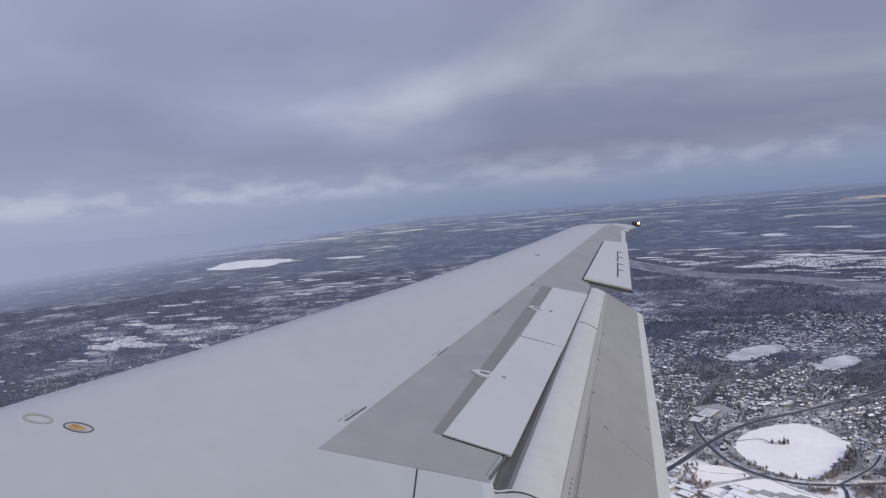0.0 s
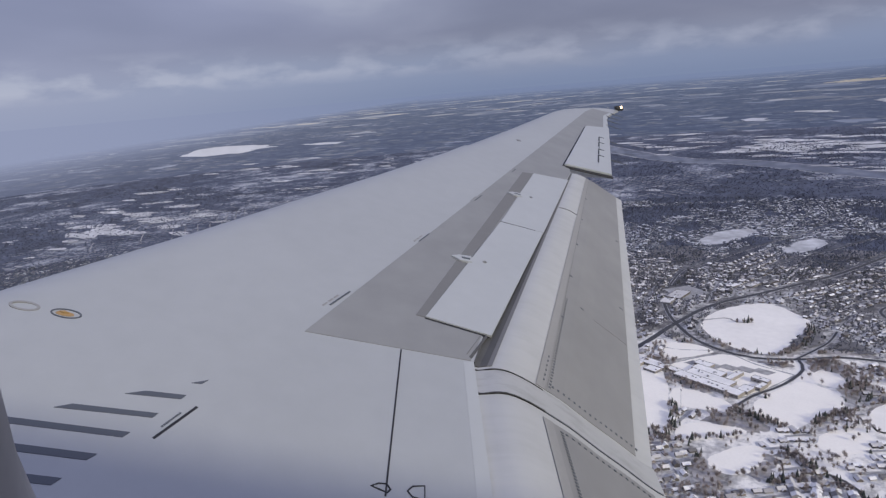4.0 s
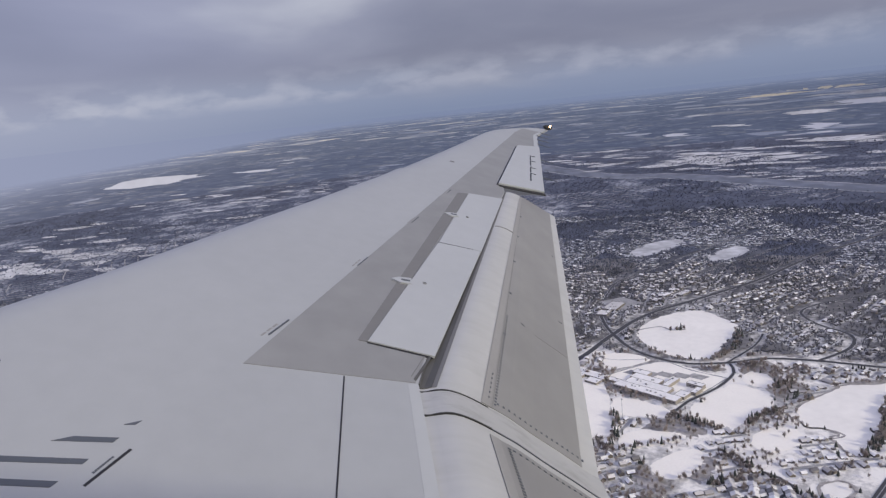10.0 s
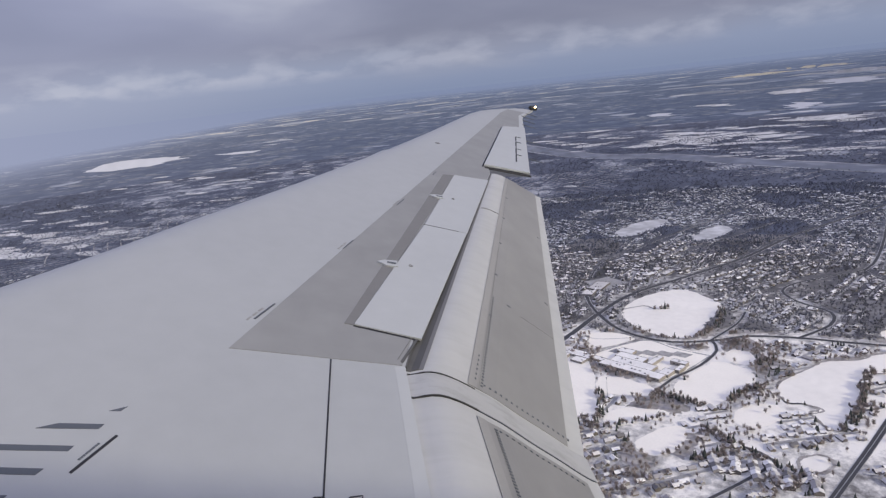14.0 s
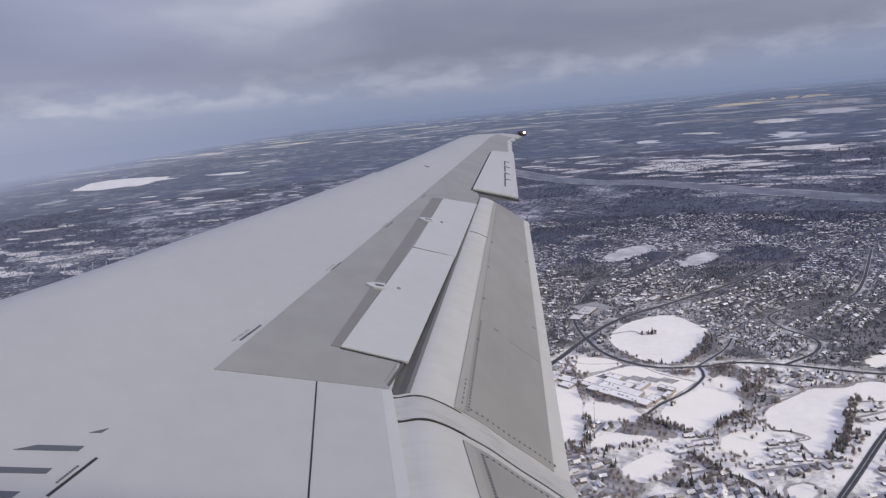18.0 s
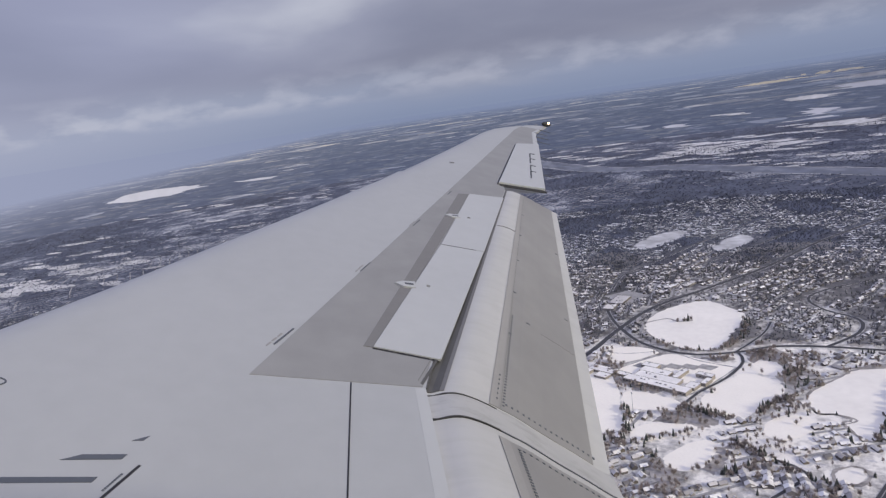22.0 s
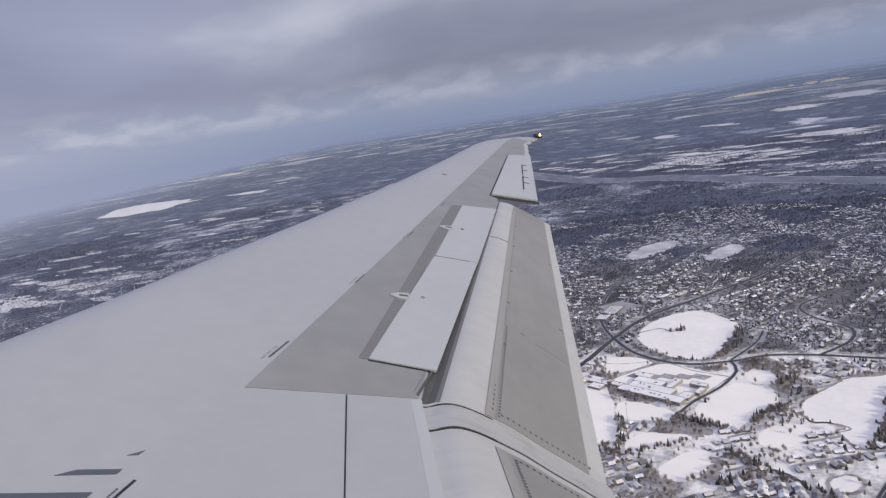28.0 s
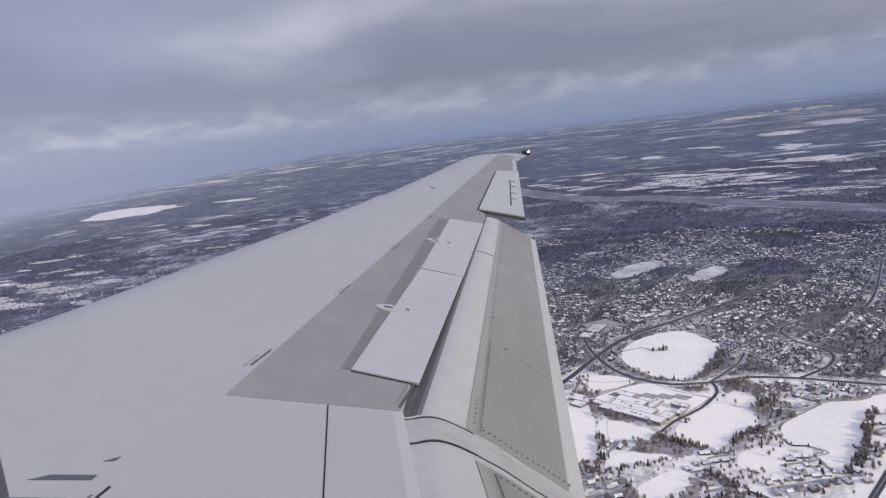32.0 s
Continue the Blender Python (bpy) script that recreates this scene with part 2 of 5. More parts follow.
M["frame"] = material("window_bezel_plastic", (0.010, 0.012, 0.018), 0.6)
M["seal"] = material("worn_grey_window_seal", (0.36, 0.35, 0.345), 0.6, amount=0.25, grain=90, scale2=14)
M["lining"] = material("cabin_lining", (0.10, 0.10, 0.105), 0.8)
M["lamp"] = material("lamp_lens", (0.9, 0.8, 0.6), 0.2, emit=((1.0, 0.62, 0.32), 7.0))
M["snow"] = material("snow", (0.93, 0.888, 0.80), 0.75, amount=0.05, grain=0.2, scale2=0.02, coord="Object")
M["ice"] = material("lake_ice_with_drifted_snow", (0.89, 0.855, 0.785), 0.7, amount=0.07, grain=0.06, scale2=0.012)
M["asphalt"] = material("damp_winter_asphalt", (0.055, 0.055, 0.06), 0.7, amount=0.2, grain=0.5, scale2=0.05)
M["street"] = material("snowy_side_street", (0.33, 0.325, 0.325), 0.8, amount=0.4, grain=0.3, scale2=0.03)
M["roof_snow"] = material("snow_covered_shingles", (0.84, 0.825, 0.805), 0.8, amount=0.14, grain=0.4, scale2=0.02)
M["roof_flat"] = material("snowy_flat_roof", (0.84, 0.82, 0.79), 0.8, amount=0.14, grain=0.2, scale2=0.03)
M["floe"] = material("river_ice", (0.215, 0.23, 0.275), 0.7, amount=0.2, grain=0.02, scale2=0.006)
M["siding"] = material("house_siding", (0.22, 0.20, 0.18), 0.8, amount=0.45, grain=0.05, scale2=0.013)
M["brick"] = material("tan_brick", (0.30, 0.275, 0.245), 0.8, amount=0.1, grain=0.3)
M["twigs"] = material("bare_twigs", (0.37, 0.325, 0.30), 0.9, amount=0.3, grain=0.05, scale2=0.01)
# same bare trees as nearby, tinted grey-blue for haze
M["far_twigs"] = material("haze_tinted_far_twigs", (0.090, 0.102, 0.150), 0.9, amount=0.4, grain=0.02, scale2=0.004)
M["pine"] = material("pine_needles", (0.055, 0.062, 0.056), 0.9, amount=0.25, grain=0.05, scale2=0.01)
# twig tones drift to grey-blue with distance, standing in for haze
M["mid_twigs"] = material("bare_twigs_farther_out", (0.145, 0.146, 0.164), 0.9, amount=0.35, grain=0.03, scale2=0.008)
M["outer_twigs"] = material("haze_tinted_outer_twigs", (0.115, 0.126, 0.168), 0.9, amount=0.35, grain=0.03, scale2=0.008)
M["dull_snow"] = material("thin_and_hazed_snow", (0.52, 0.52, 0.535), 0.8, amount=0.4, grain=0.03, scale2=0.008)
M["yard_snow"] = material("trodden_yard_snow", (0.55, 0.545, 0.535), 0.85, amount=0.5, grain=0.06, scale2=0.014)
# far lake snow, darkened and blued in place of haze
M["far_ice"] = material("haze_dulled_snow", (0.52, 0.53, 0.58), 0.7, amount=0.12, grain=0.01, scale2=0.002)
# cream that paints sunshine onto far snowfields
M["sunlit_cream"] = material("sunlit_snowfield_cream", (0.80, 0.72, 0.56), 0.85, amount=0.25, grain=0.004, scale2=0.0012)
M["slush"] = material("parking_lot_slush", (0.36, 0.35, 0.34), 0.8, amount=0.45, grain=0.12, scale2=0.03)
M["water"] = material("half_frozen_river", (0.12, 0.133, 0.172), 0.4, amount=0.5, grain=0.02, scale2=0.006)



def by_piece(mat, stops):
    """Gives each separate piece of a mesh one of several tones."""
    n, l = mat.node_tree.nodes, mat.node_tree.links
    geo = n.new("ShaderNodeNewGeometry")
    info = n.new("ShaderNodeObjectInfo")
    both, part_of = n.new("ShaderNodeMath"), n.new("ShaderNodeMath")
    part_of.operation = "FRACT"
    tones = ramp(n, stops, "CONSTANT")
    l.new(geo.outputs["Random Per Island"], both.inputs[0])
    l.new(info.outputs["Random"], both.inputs[1])
    l.new(both.outputs[0], part_of.inputs[0])
    l.new(part_of.outputs[0], tones.inputs[0])
    b = n["Principled BSDF"]
    old = b.inputs["Base Color"].links[0].from_socket
    times = n.new("ShaderNodeVectorMath")
    times.operation = "MULTIPLY"
    l.new(old, times.inputs[0])
    l.new(tones.outputs[0], times.inputs[1])
    l.new(times.outputs[0], b.inputs["Base Color"])


by_piece(M["roof_snow"], [(0.0, (0.2, 0.195, 0.2)), (0.16, (0.42, 0.41, 0.42)), (0.36, (0.66, 0.65, 0.65)), (0.58, (0.84, 0.83, 0.82)), (0.8, (1, 1, 1))])
# roof and wall colours of the far houses, muted and blued for haze
M["far_roof"] = material("haze_dulled_roofs", (0.56, 0.575, 0.61), 0.85, amount=0.2, grain=0.3, scale2=0.02)
M["far_siding"] = material("haze_dulled_siding", (0.15, 0.16, 0.195), 0.85, amount=0.3, grain=0.05, scale2=0.013)
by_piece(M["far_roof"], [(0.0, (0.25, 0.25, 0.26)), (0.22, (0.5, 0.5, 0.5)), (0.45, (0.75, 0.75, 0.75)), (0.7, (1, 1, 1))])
by_piece(M["siding"], [(0.0, (0.5, 0.5, 0.55)), (0.25, (0.8, 0.77, 0.75)), (0.5, (1.15, 1.2, 1.3)), (0.7, (0.7, 0.68, 0.65)), (0.88, (1.6, 1.65, 1.75))])


# ---- building helpers ----
def part(name, bm, mat, parent=None, label="", smooth=False):
    """Links a bmesh as one mesh object under a thing or a part."""
    me = bpy.data.meshes.new(name)
    bm.to_mesh(me)
    bm.free()
    me.materials.append(M[mat])
    if smooth:
        for p in me.polygons:
            p.use_smooth = True
        me.set_sharp_from_angle(angle=radians(32))
    ob = new(name, me)
    if parent:
        ob.parent = parent
    if label:
        tagged(ob, label)
    return ob


def thing(name, label, category, m=None, group="", kind=""):
    ob = new(name)
    ob.empty_display_size = 0.2
    if m is not None:
        ob.matrix_world = m
    return tagged(ob, label, category, group, kind)


def top_z(x):
    """Height of the wing's upper surface, which rises towards the tip."""
    return -1.93067 + 0.074555 * (x - 1.67)


def slab(corners, thick=0.02, lift=0.0, bevel=0.0, drop=None):
    """A plate that follows the wing's upper surface: corners (x, y), its top lift above it; drop: own height offsets."""
    bm = bmesh.new()
    drop = drop or [0.0] * len(corners)
    verts = [bm.verts.new((x, y, top_z(x) + lift + d)) for (x, y), d in zip(corners, drop)]
    face = bm.faces.new(verts)
    face.normal_update()
    if face.normal.z < 0:
        face.normal_flip()
    made = bmesh.ops.extrude_face_region(bm, geom=[face])
    bmesh.ops.translate(bm, vec=(0, 0, -thick), verts=[v for v in made["geom"] if isinstance(v, bmesh.types.BMVert)])
    bmesh.ops.recalc_face_normals(bm, faces=bm.faces)
    if bevel:
        bmesh.ops.bevel(bm, geom=[e for e in bm.edges], offset=bevel, segments=2, affect="EDGES")
    return bm


def bar(a, b, wide, thick=0.004, lift=0.002):
    """A narrow strip on the wing from a to b."""
    a, b = Vector(a), Vector(b)
    s = (b - a).normalized()
    s = Vector((-s.y, s.x)) * wide / 2
    return slab([tuple(a + s), tuple(b + s), tuple(b - s), tuple(a - s)], thick, lift)


def loft(rows, closed=True, caps=True):
    """Skins rows of points, each row a section."""
    bm = bmesh.new()
    vs = [[bm.verts.new(p) for p in row] for row in rows]
    n = len(rows[0])
    for a, b in zip(vs, vs[1:]):
        for i in range(n if closed else n - 1):
            j = (i + 1) % n
            bm.faces.new((a[i], a[j], b[j], b[i]))
    if caps and closed:
        bm.faces.new(vs[0][::-1])
        bm.faces.new(vs[-1])
    bmesh.ops.recalc_face_normals(bm, faces=bm.faces)
    return bm


def lerp(a, b, k):
    return a + (b - a) * k


def along(x, line):
    """The y of a polyline at x."""
    return float(np.interp(x, [p[0] for p in line], [p[1] for p in line]))


def mix2(a, b, k):
    return (lerp(a[0], b[0], k), lerp(a[1], b[1], k))


# ---- the wing ----
LEADING = [(1.2, 3.62), (4.893, 1.60), (5.3, 1.367), (5.7, 1.142), (6.46, 0.736), (7.3, 0.263), (8.2, -0.219), (9.155, -0.721), (10.2, -1.228), (11.334, -1.80), (12.3, -2.267), (13.204, -2.703), (13.7, -2.95), (14.13, -3.215), (14.45, -3.473), (14.75, -3.745), (15.26, -4.21), (15.5, -4.62)]
TRAILING = [(1.2, -0.80), (4.74, -0.757), (5.06, -0.842), (9.336, -2.321), (9.64, -2.36), (9.69, -2.952), (12.95, -3.80), (14.30, -4.15), (15.2, -4.58), (15.5, -4.74)]
wing = thing("aircraft_wing", "swept white airliner wing with grey panels and lowered flaps", "wing", AIRCRAFT)


def wing_section(x):
    lead, trail = along(x, LEADING), along(x, TRAILING)
    z, chord = top_z(x), lead - trail
    nose, deep = min(0.38, chord * 0.3), min(0.15, chord * 0.07)
    row = []
    for i in range(7):
        f = radians(90 * i / 6)
        row.append((x, lead - nose * (1 - math.cos(f)), z - deep * (1 - math.sin(f))))
    for k in (0.35, 0.6, 0.8, 1.0):
        row.append((x, lerp(lead - nose, trail, k), z))
    row += [(x, trail, z - 0.035), (x, lerp(lead, trail, 0.6), z - chord * 0.085), (x, lerp(lead, trail, 0.3), z - chord * 0.11), (x, lead - nose * 0.25, z - deep * 1.7)]
    return row


stations = [1.2, 2.0, 3.0, 4.0, 4.74, 5.06, 5.7, 6.46, 7.8, 9.155, 9.336, 9.64, 9.69, 11.334, 12.95, 13.204, 13.7, 14.13, 14.45, 14.75, 15.0, 15.26, 15.4, 15.5]
skin = part("wing_skin", loft([wing_section(x) for x in stations]), "wing_white", wing, "smooth white painted wing skin", smooth=True)

GREY_FRONT = ((4.709, 0.179), (13.934, -3.557))
part("grey_panel", slab([GREY_FRONT[0], (4.745, -0.74), (5.00, -0.815), (9.336, -2.315), (9.66, -2.36), (9.62, -2.30), (12.60, -3.290), (12.9, -3.75), (14.3, -4.13), (14.9, -4.42), (14.85, -3.98), (14.2, -3.66), GREY_FRONT[1]], 0.01, 0.003), "wing_grey", wing, "light warm grey painted panel")
part("hinge_strip", slab([(5.120, -0.423), (8.84, -1.630), (8.89, -1.775), (5.112, -0.49)], 0.012, 0.006), "hinge_grey", wing, "dark grey strip ahead of the spoilers")
part("spoiler", slab([(5.115, -0.483), (7.036, -1.166), (7.000, -1.553), (5.046, -0.886)], 0.014, 0.012), "spoiler_white", wing, "white spoiler panel")
part("spoiler", slab([(7.046, -1.172), (8.886, -1.770), (8.955, -2.205), (7.010, -1.560)], 0.014, 0.011), "spoiler_white", wing, "white spoiler panel")
part("shroud_gap", slab([(4.70, -0.62), (5.02, -0.70), (9.33, -2.20), (9.42, -2.40), (5.10, -0.93), (4.70, -0.80)], 0.03, -0.03), "hinge_grey", wing, "dark slot between wing and flap")

# flap profile: share of its chord, height
PROFILE = [(0.0, -0.02), (0.07, 0.012), (0.13, 0.013), (0.21, -0.011), (0.275, -0.039), (0.34, -0.071), (0.43, -0.114), (0.60, -0.218), (0.765, -0.31), (0.91, -0.397), (1.0, -0.44)]


def flap_height(s):
    """The profile, rounded over a tenth of the chord."""
    near = [s + d for d in (-0.03, -0.015, 0.0, 0.015, 0.03)]
    return sum(float(np.interp(max(q, 0.0), [p[0] for p in PROFILE], [p[1] for p in PROFILE])) for q in near) / 5 if s > 0.06 else float(np.interp(s, [p[0] for p in PROFILE], [p[1] for p in PROFILE]))


def flap_point(k, s, lift=0.0):
    """On the outboard flap: k along the span, s along its chord."""
    x = lerp(4.70, 9.35, k)
    y0, y1 = lerp(-0.78, -2.32, k), lerp(-1.97, -3.05, k)
    z = flap_height(s) * lerp(1.0, 0.42, k)
    return (x, lerp(y0, y1, s), top_z(x) + z + lift)


def flap_skin(s0, s1, k0, k1, lift, thick=0.03, n=8, m=10):
    rows = []
    for i in range(m + 1):
        k = lerp(k0, k1, i / m)
        over = [flap_point(k, lerp(s0, s1, j / n), lift) for j in range(n + 1)]
        under = [(p[0], p[1], p[2] - thick) for p in reversed(over)]
        rows.append(over + under)
    return loft(rows)


flap = part("outboard_flap", flap_skin(-0.04, 1.0, 0.0, 1.0, 0.0, 0.035, 27), "flap_white", wing, "lowered white slotted flap", smooth=True)
part("flap_panel", flap_skin(0.288, 0.895, 0.004, 0.998, 0.004, 0.01), "flap_grey", flap, "grey painted flap panel")


def inboard_point(x, s, lift=0.0):
    z = flap_height(s)
    return (x, lerp(-0.785, -1.97, s), top_z(x) + z + lift)


def inboard_skin(x0, x1, s0, s1, lift, thick=0.03, n=26):
    rows = []
    for x in (x0, (x0 + x1) / 2, x1):
        over = [inboard_point(x, lerp(s0, s1, j / n), lift) for j in range(n + 1)]
        rows.append(over + [(p[0], p[1], p[2] - thick) for p in reversed(over)])
    return loft(rows)


inner = part("inboard_flap", inboard_skin(1.9, 4.4745, -0.05, 1.0, 0.003), "flap_white", wing, "lowered white inboard flap", smooth=True)
part("flap_panel", inboard_skin(1.9, 4.42, 0.28, 0.915, 0.007, 0.01), "flap_grey", inner, "grey painted flap panel")
part("flap_joint", inboard_skin(4.48, 4.69, -0.05, 1.0, 0.008), "grimy_white", wing, "curved pale strip between the flaps", smooth=True)

# aileron
ail = part("aileron", slab([(9.600, -2.288), (9.645, -2.935), (12.935, -3.80), (12.600, -3.292)], 0.028, 0.035, 0.006), "spoiler_white", wing, "white aileron")

# ---- cabin wall ----

cabin = thing("fuselage", "white airliner fuselage with a dark-framed cabin window", "fuselage", AIRCRAFT)


def oval(y, z, wide, high, n=64, power=3.6, lean=0.228):
    """A rounded oblong that leans with the window."""
    up = math.sqrt(1 - lean ** 2)
    flat_ring = [(wide / 2 * math.copysign(abs(math.cos(a)) ** (2 / power), math.cos(a)), high / 2 * math.copysign(abs(math.sin(a)) ** (2 / power), math.sin(a))) for a in (2 * math.pi * i / n for i in range(n))]
    return [(y + u * up + v * lean, z - u * lean + v * up) for u, v in flat_ring]


WIN_Y, WIN_Z = -0.0794, 0.0185


def wall_x(z):
    return math.sqrt(max(1.67 ** 2 - (z + 0.3) ** 2, 0.01))


def window_sleeve():
    """The lining between the inner wall and the outer skin, round the opening."""
    sizes = [(1.585, 0.56, 0.68), (1.585, 0.262, 0.405), (1.592, 0.243, 0.388), (1.60, 0.2354, 0.38), (1.603, 0.25, 0.40)]
    return loft([[(x, y, z) for y, z in oval(WIN_Y, WIN_Z, w, h)] for x, w, h in sizes], True, False)


def window_seal():
    """The grey rim that holds the outer pane."""
    sizes = [(1.6005, 0.2365, 0.381), (1.606, 0.2395, 0.384), (1.607, 0.2425, 0.387), (1.614, 0.2455, 0.390), (1.62, 0.251, 0.396), (1.628, 0.262, 0.406)]
    rows = [[(x, y, z) for y, z in oval(WIN_Y, WIN_Z, w, h)] for x, w, h in sizes]
    rows += [[(wall_x(z) + 0.004, y, z) for y, z in oval(WIN_Y, WIN_Z, w, h)] for w, h in ((0.31, 0.45), (0.56, 0.68))]
    return loft(rows, True, False)


frame_part = part("window_frame", window_sleeve(), "frame", cabin, "black moulded window surround", smooth=True)
part("window_seal", window_seal(), "seal", frame_part, "worn grey rim of the outer pane", smooth=True)


def fuselage_shell(radius, y0, y1, hole_wide, hole_high):
    """The round body with an oblong opening at the window."""
    bm = bmesh.new()
    ys = sorted({y0, -9, -5, -2, WIN_Y - hole_wide / 2, WIN_Y + hole_wide / 2, 2, 5, y1})
    lo, hi = math.asin((WIN_Z - hole_high / 2 + 0.3) / radius), math.asin((WIN_Z + hole_high / 2 + 0.3) / radius)
    angles = sorted([radians(a) for a in range(25, 360, 9)] + [lo, hi, 0.0])
    grid = [[bm.verts.new((radius * math.cos(a), y, -0.3 + radius * math.sin(a))) for a in angles] for y in ys]
    for i in range(len(ys) - 1):
        for j in range(len(angles)):
            k = (j + 1) % len(angles)
            if abs(ys[i] - (WIN_Y - hole_wide / 2)) < 1e-6 and lo - 1e-6 <= angles[j] < hi - 1e-6:
                continue
            bm.faces.new((grid[i][j], grid[i][k], grid[i + 1][k], grid[i + 1][j]))
    bmesh.ops.solidify(bm, geom=bm.faces, thickness=0.01)
    return bm


part("fuselage_wall", fuselage_shell(1.672, -14, 12, 0.40, 0.52), "wing_white", cabin, "white painted fuselage skin", smooth=False)
part("cabin_lining", fuselage_shell(1.60, -14, 12, 0.40, 0.52), "lining", cabin, "dim cabin lining", smooth=False)



def belly():
    """The fairing that joins the wing to the body."""
    rows = []
    for y, f in ((-3.2, 0.15), (-2.4, 0.7), (-1.2, 0.95), (0.8, 1.0), (2.6, 0.97), (3.8, 0.75), (4.8, 0.2)):
        rows.append([(1.62 * f * math.copysign(abs(math.cos(a)) ** 0.6, math.cos(a)), y, -1.45 + 0.86 * f * math.copysign(abs(math.sin(a)) ** 0.8, math.sin(a))) for a in (2 * math.pi * i / 28 for i in range(28))])
    return loft(rows)


part("belly_fairing", belly(), "wing_white", cabin, "rounded white fairing over the wing root", smooth=True)
# unseen discs added at both ends to keep the cabin dark
for y in (-13.9, 11.9):
    part("bulkhead", loft([[(1.655 * math.cos(a), y + d, -0.3 + 1.655 * math.sin(a)) for a in (2 * math.pi * i / 40 for i in range(40))] for d in (0, 0.05)]), "lining", cabin, "unseen grey cap that keeps light out of the cabin")

# ---- the land ----
NEAR, REACH = 2400.0, 2400.0
SWING = radians(-2.5)  # the plan's north against the world's


def lay(x, y, lift=0.0):
    """Lays plan points into the world: past NEAR metres the land is drawn together towards a rim at the horizon."""
    x, y = np.asarray(x, float), np.asarray(y, float)
    x, y = x * math.cos(SWING) - y * math.sin(SWING), x * math.sin(SWING) + y * math.cos(SWING)
    d = np.maximum(np.hypot(x, y), 1e-6)
    near = np.where(d < NEAR, d, NEAR + REACH * (1 - np.exp(-np.maximum(d - NEAR, 0) / REACH)))
    k = near / d
    return x * k, y * k, HEIGHT * (1 - k) + lift * k, k


def mesh_object(name, verts, faces, mats, index=None, uv=None):
    me = bpy.data.meshes.new(name)
    verts, faces = np.asarray(verts, np.float32), np.asarray(faces, np.int32)
    me.vertices.add(len(verts))
    me.vertices.foreach_set("co", verts.ravel())
    n = faces.shape[1]
    me.loops.add(faces.size)
    me.loops.foreach_set("vertex_index", faces.ravel())
    me.polygons.add(len(faces))
    me.polygons.foreach_set("loop_start", np.arange(0, faces.size, n, dtype=np.int32))
    if index is not None:
        me.polygons.foreach_set("material_index", np.asarray(index, np.int32))
    if uv is not None:
        layer = me.uv_layers.new(name="plan")
        layer.data.foreach_set("uv", np.asarray(uv, np.float32)[faces.ravel()].ravel())
    me.update(calc_edges=True)
    me.validate()
    for m in mats:
        me.materials.append(M[m])
    return new(name, me)


def ground_material(name, stops, treed=0.0, grain=0.8, outer=None):
    """Snow with scrub, yards and open fields, laid out on the plan in kilometres."""
    m = bpy.data.materials.new(name)
    m.use_nodes = True
    n, l = m.node_tree.nodes, m.node_tree.links
    b = n["Principled BSDF"]
    b.inputs["Roughness"].default_value = 0.85
    b.inputs["Specular IOR Level"].default_value = 0.2
    uv = n.new("ShaderNodeUVMap")
    uv.uv_map = "plan"

    def field(scale, detail, rough=0.5, stretch=(1, 1, 1)):
        mp = n.new("ShaderNodeMapping")
        mp.inputs["Scale"].default_value = stretch
        mp.inputs["Rotation"].default_value = (0, 0, radians(35))
        t = n.new("ShaderNodeTexNoise")
        t.inputs["Scale"].default_value, t.inputs["Detail"].default_value, t.inputs["Roughness"].default_value = scale, detail, rough
        l.new(uv.outputs[0], mp.inputs[0])
        l.new(mp.outputs[0], t.inputs["Vector"])
        return t

    patchy, fine, wide = field(5.0, 6, 0.65), field(38, 5, 0.7), field(1.3, 4)
    a1, a2 = n.new("ShaderNodeMath"), n.new("ShaderNodeMath")
    a1.operation = a2.operation = "MULTIPLY_ADD"
    a1.inputs[1].default_value, a2.inputs[1].default_value = grain, 0.5
    a1.inputs[2].default_value = 0.0
    l.new(fine.outputs["Fac"], a1.inputs[0])
    l.new(patchy.outputs["Fac"], a1.inputs[2])
    l.new(wide.outputs["Fac"], a2.inputs[0])
    l.new(a1.outputs[0], a2.inputs[2])
    near = ramp(n, stops)
    span = n.new("ShaderNodeMapRange")
    span.inputs["From Min"].default_value, span.inputs["From Max"].default_value = 0.75, 1.55
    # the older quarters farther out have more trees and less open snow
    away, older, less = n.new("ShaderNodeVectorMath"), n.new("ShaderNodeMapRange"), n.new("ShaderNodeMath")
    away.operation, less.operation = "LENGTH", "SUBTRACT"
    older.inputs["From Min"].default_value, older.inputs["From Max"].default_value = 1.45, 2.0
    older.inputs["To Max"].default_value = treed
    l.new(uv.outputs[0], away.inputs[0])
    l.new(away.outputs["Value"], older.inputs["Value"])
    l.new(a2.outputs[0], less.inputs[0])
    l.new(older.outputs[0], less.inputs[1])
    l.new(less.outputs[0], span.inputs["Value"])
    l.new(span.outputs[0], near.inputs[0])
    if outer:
        # distance haze is painted in: yard colours fade to bluer woods and plots
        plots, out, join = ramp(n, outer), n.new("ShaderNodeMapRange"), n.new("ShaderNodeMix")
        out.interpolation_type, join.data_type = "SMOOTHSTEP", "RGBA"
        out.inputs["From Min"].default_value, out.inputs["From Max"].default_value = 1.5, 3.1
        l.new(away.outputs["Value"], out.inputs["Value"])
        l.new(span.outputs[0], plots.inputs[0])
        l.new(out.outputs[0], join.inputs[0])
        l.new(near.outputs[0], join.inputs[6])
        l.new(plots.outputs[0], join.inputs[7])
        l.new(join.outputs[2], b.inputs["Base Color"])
    else:
        l.new(near.outputs[0], b.inputs["Base Color"])
    return m


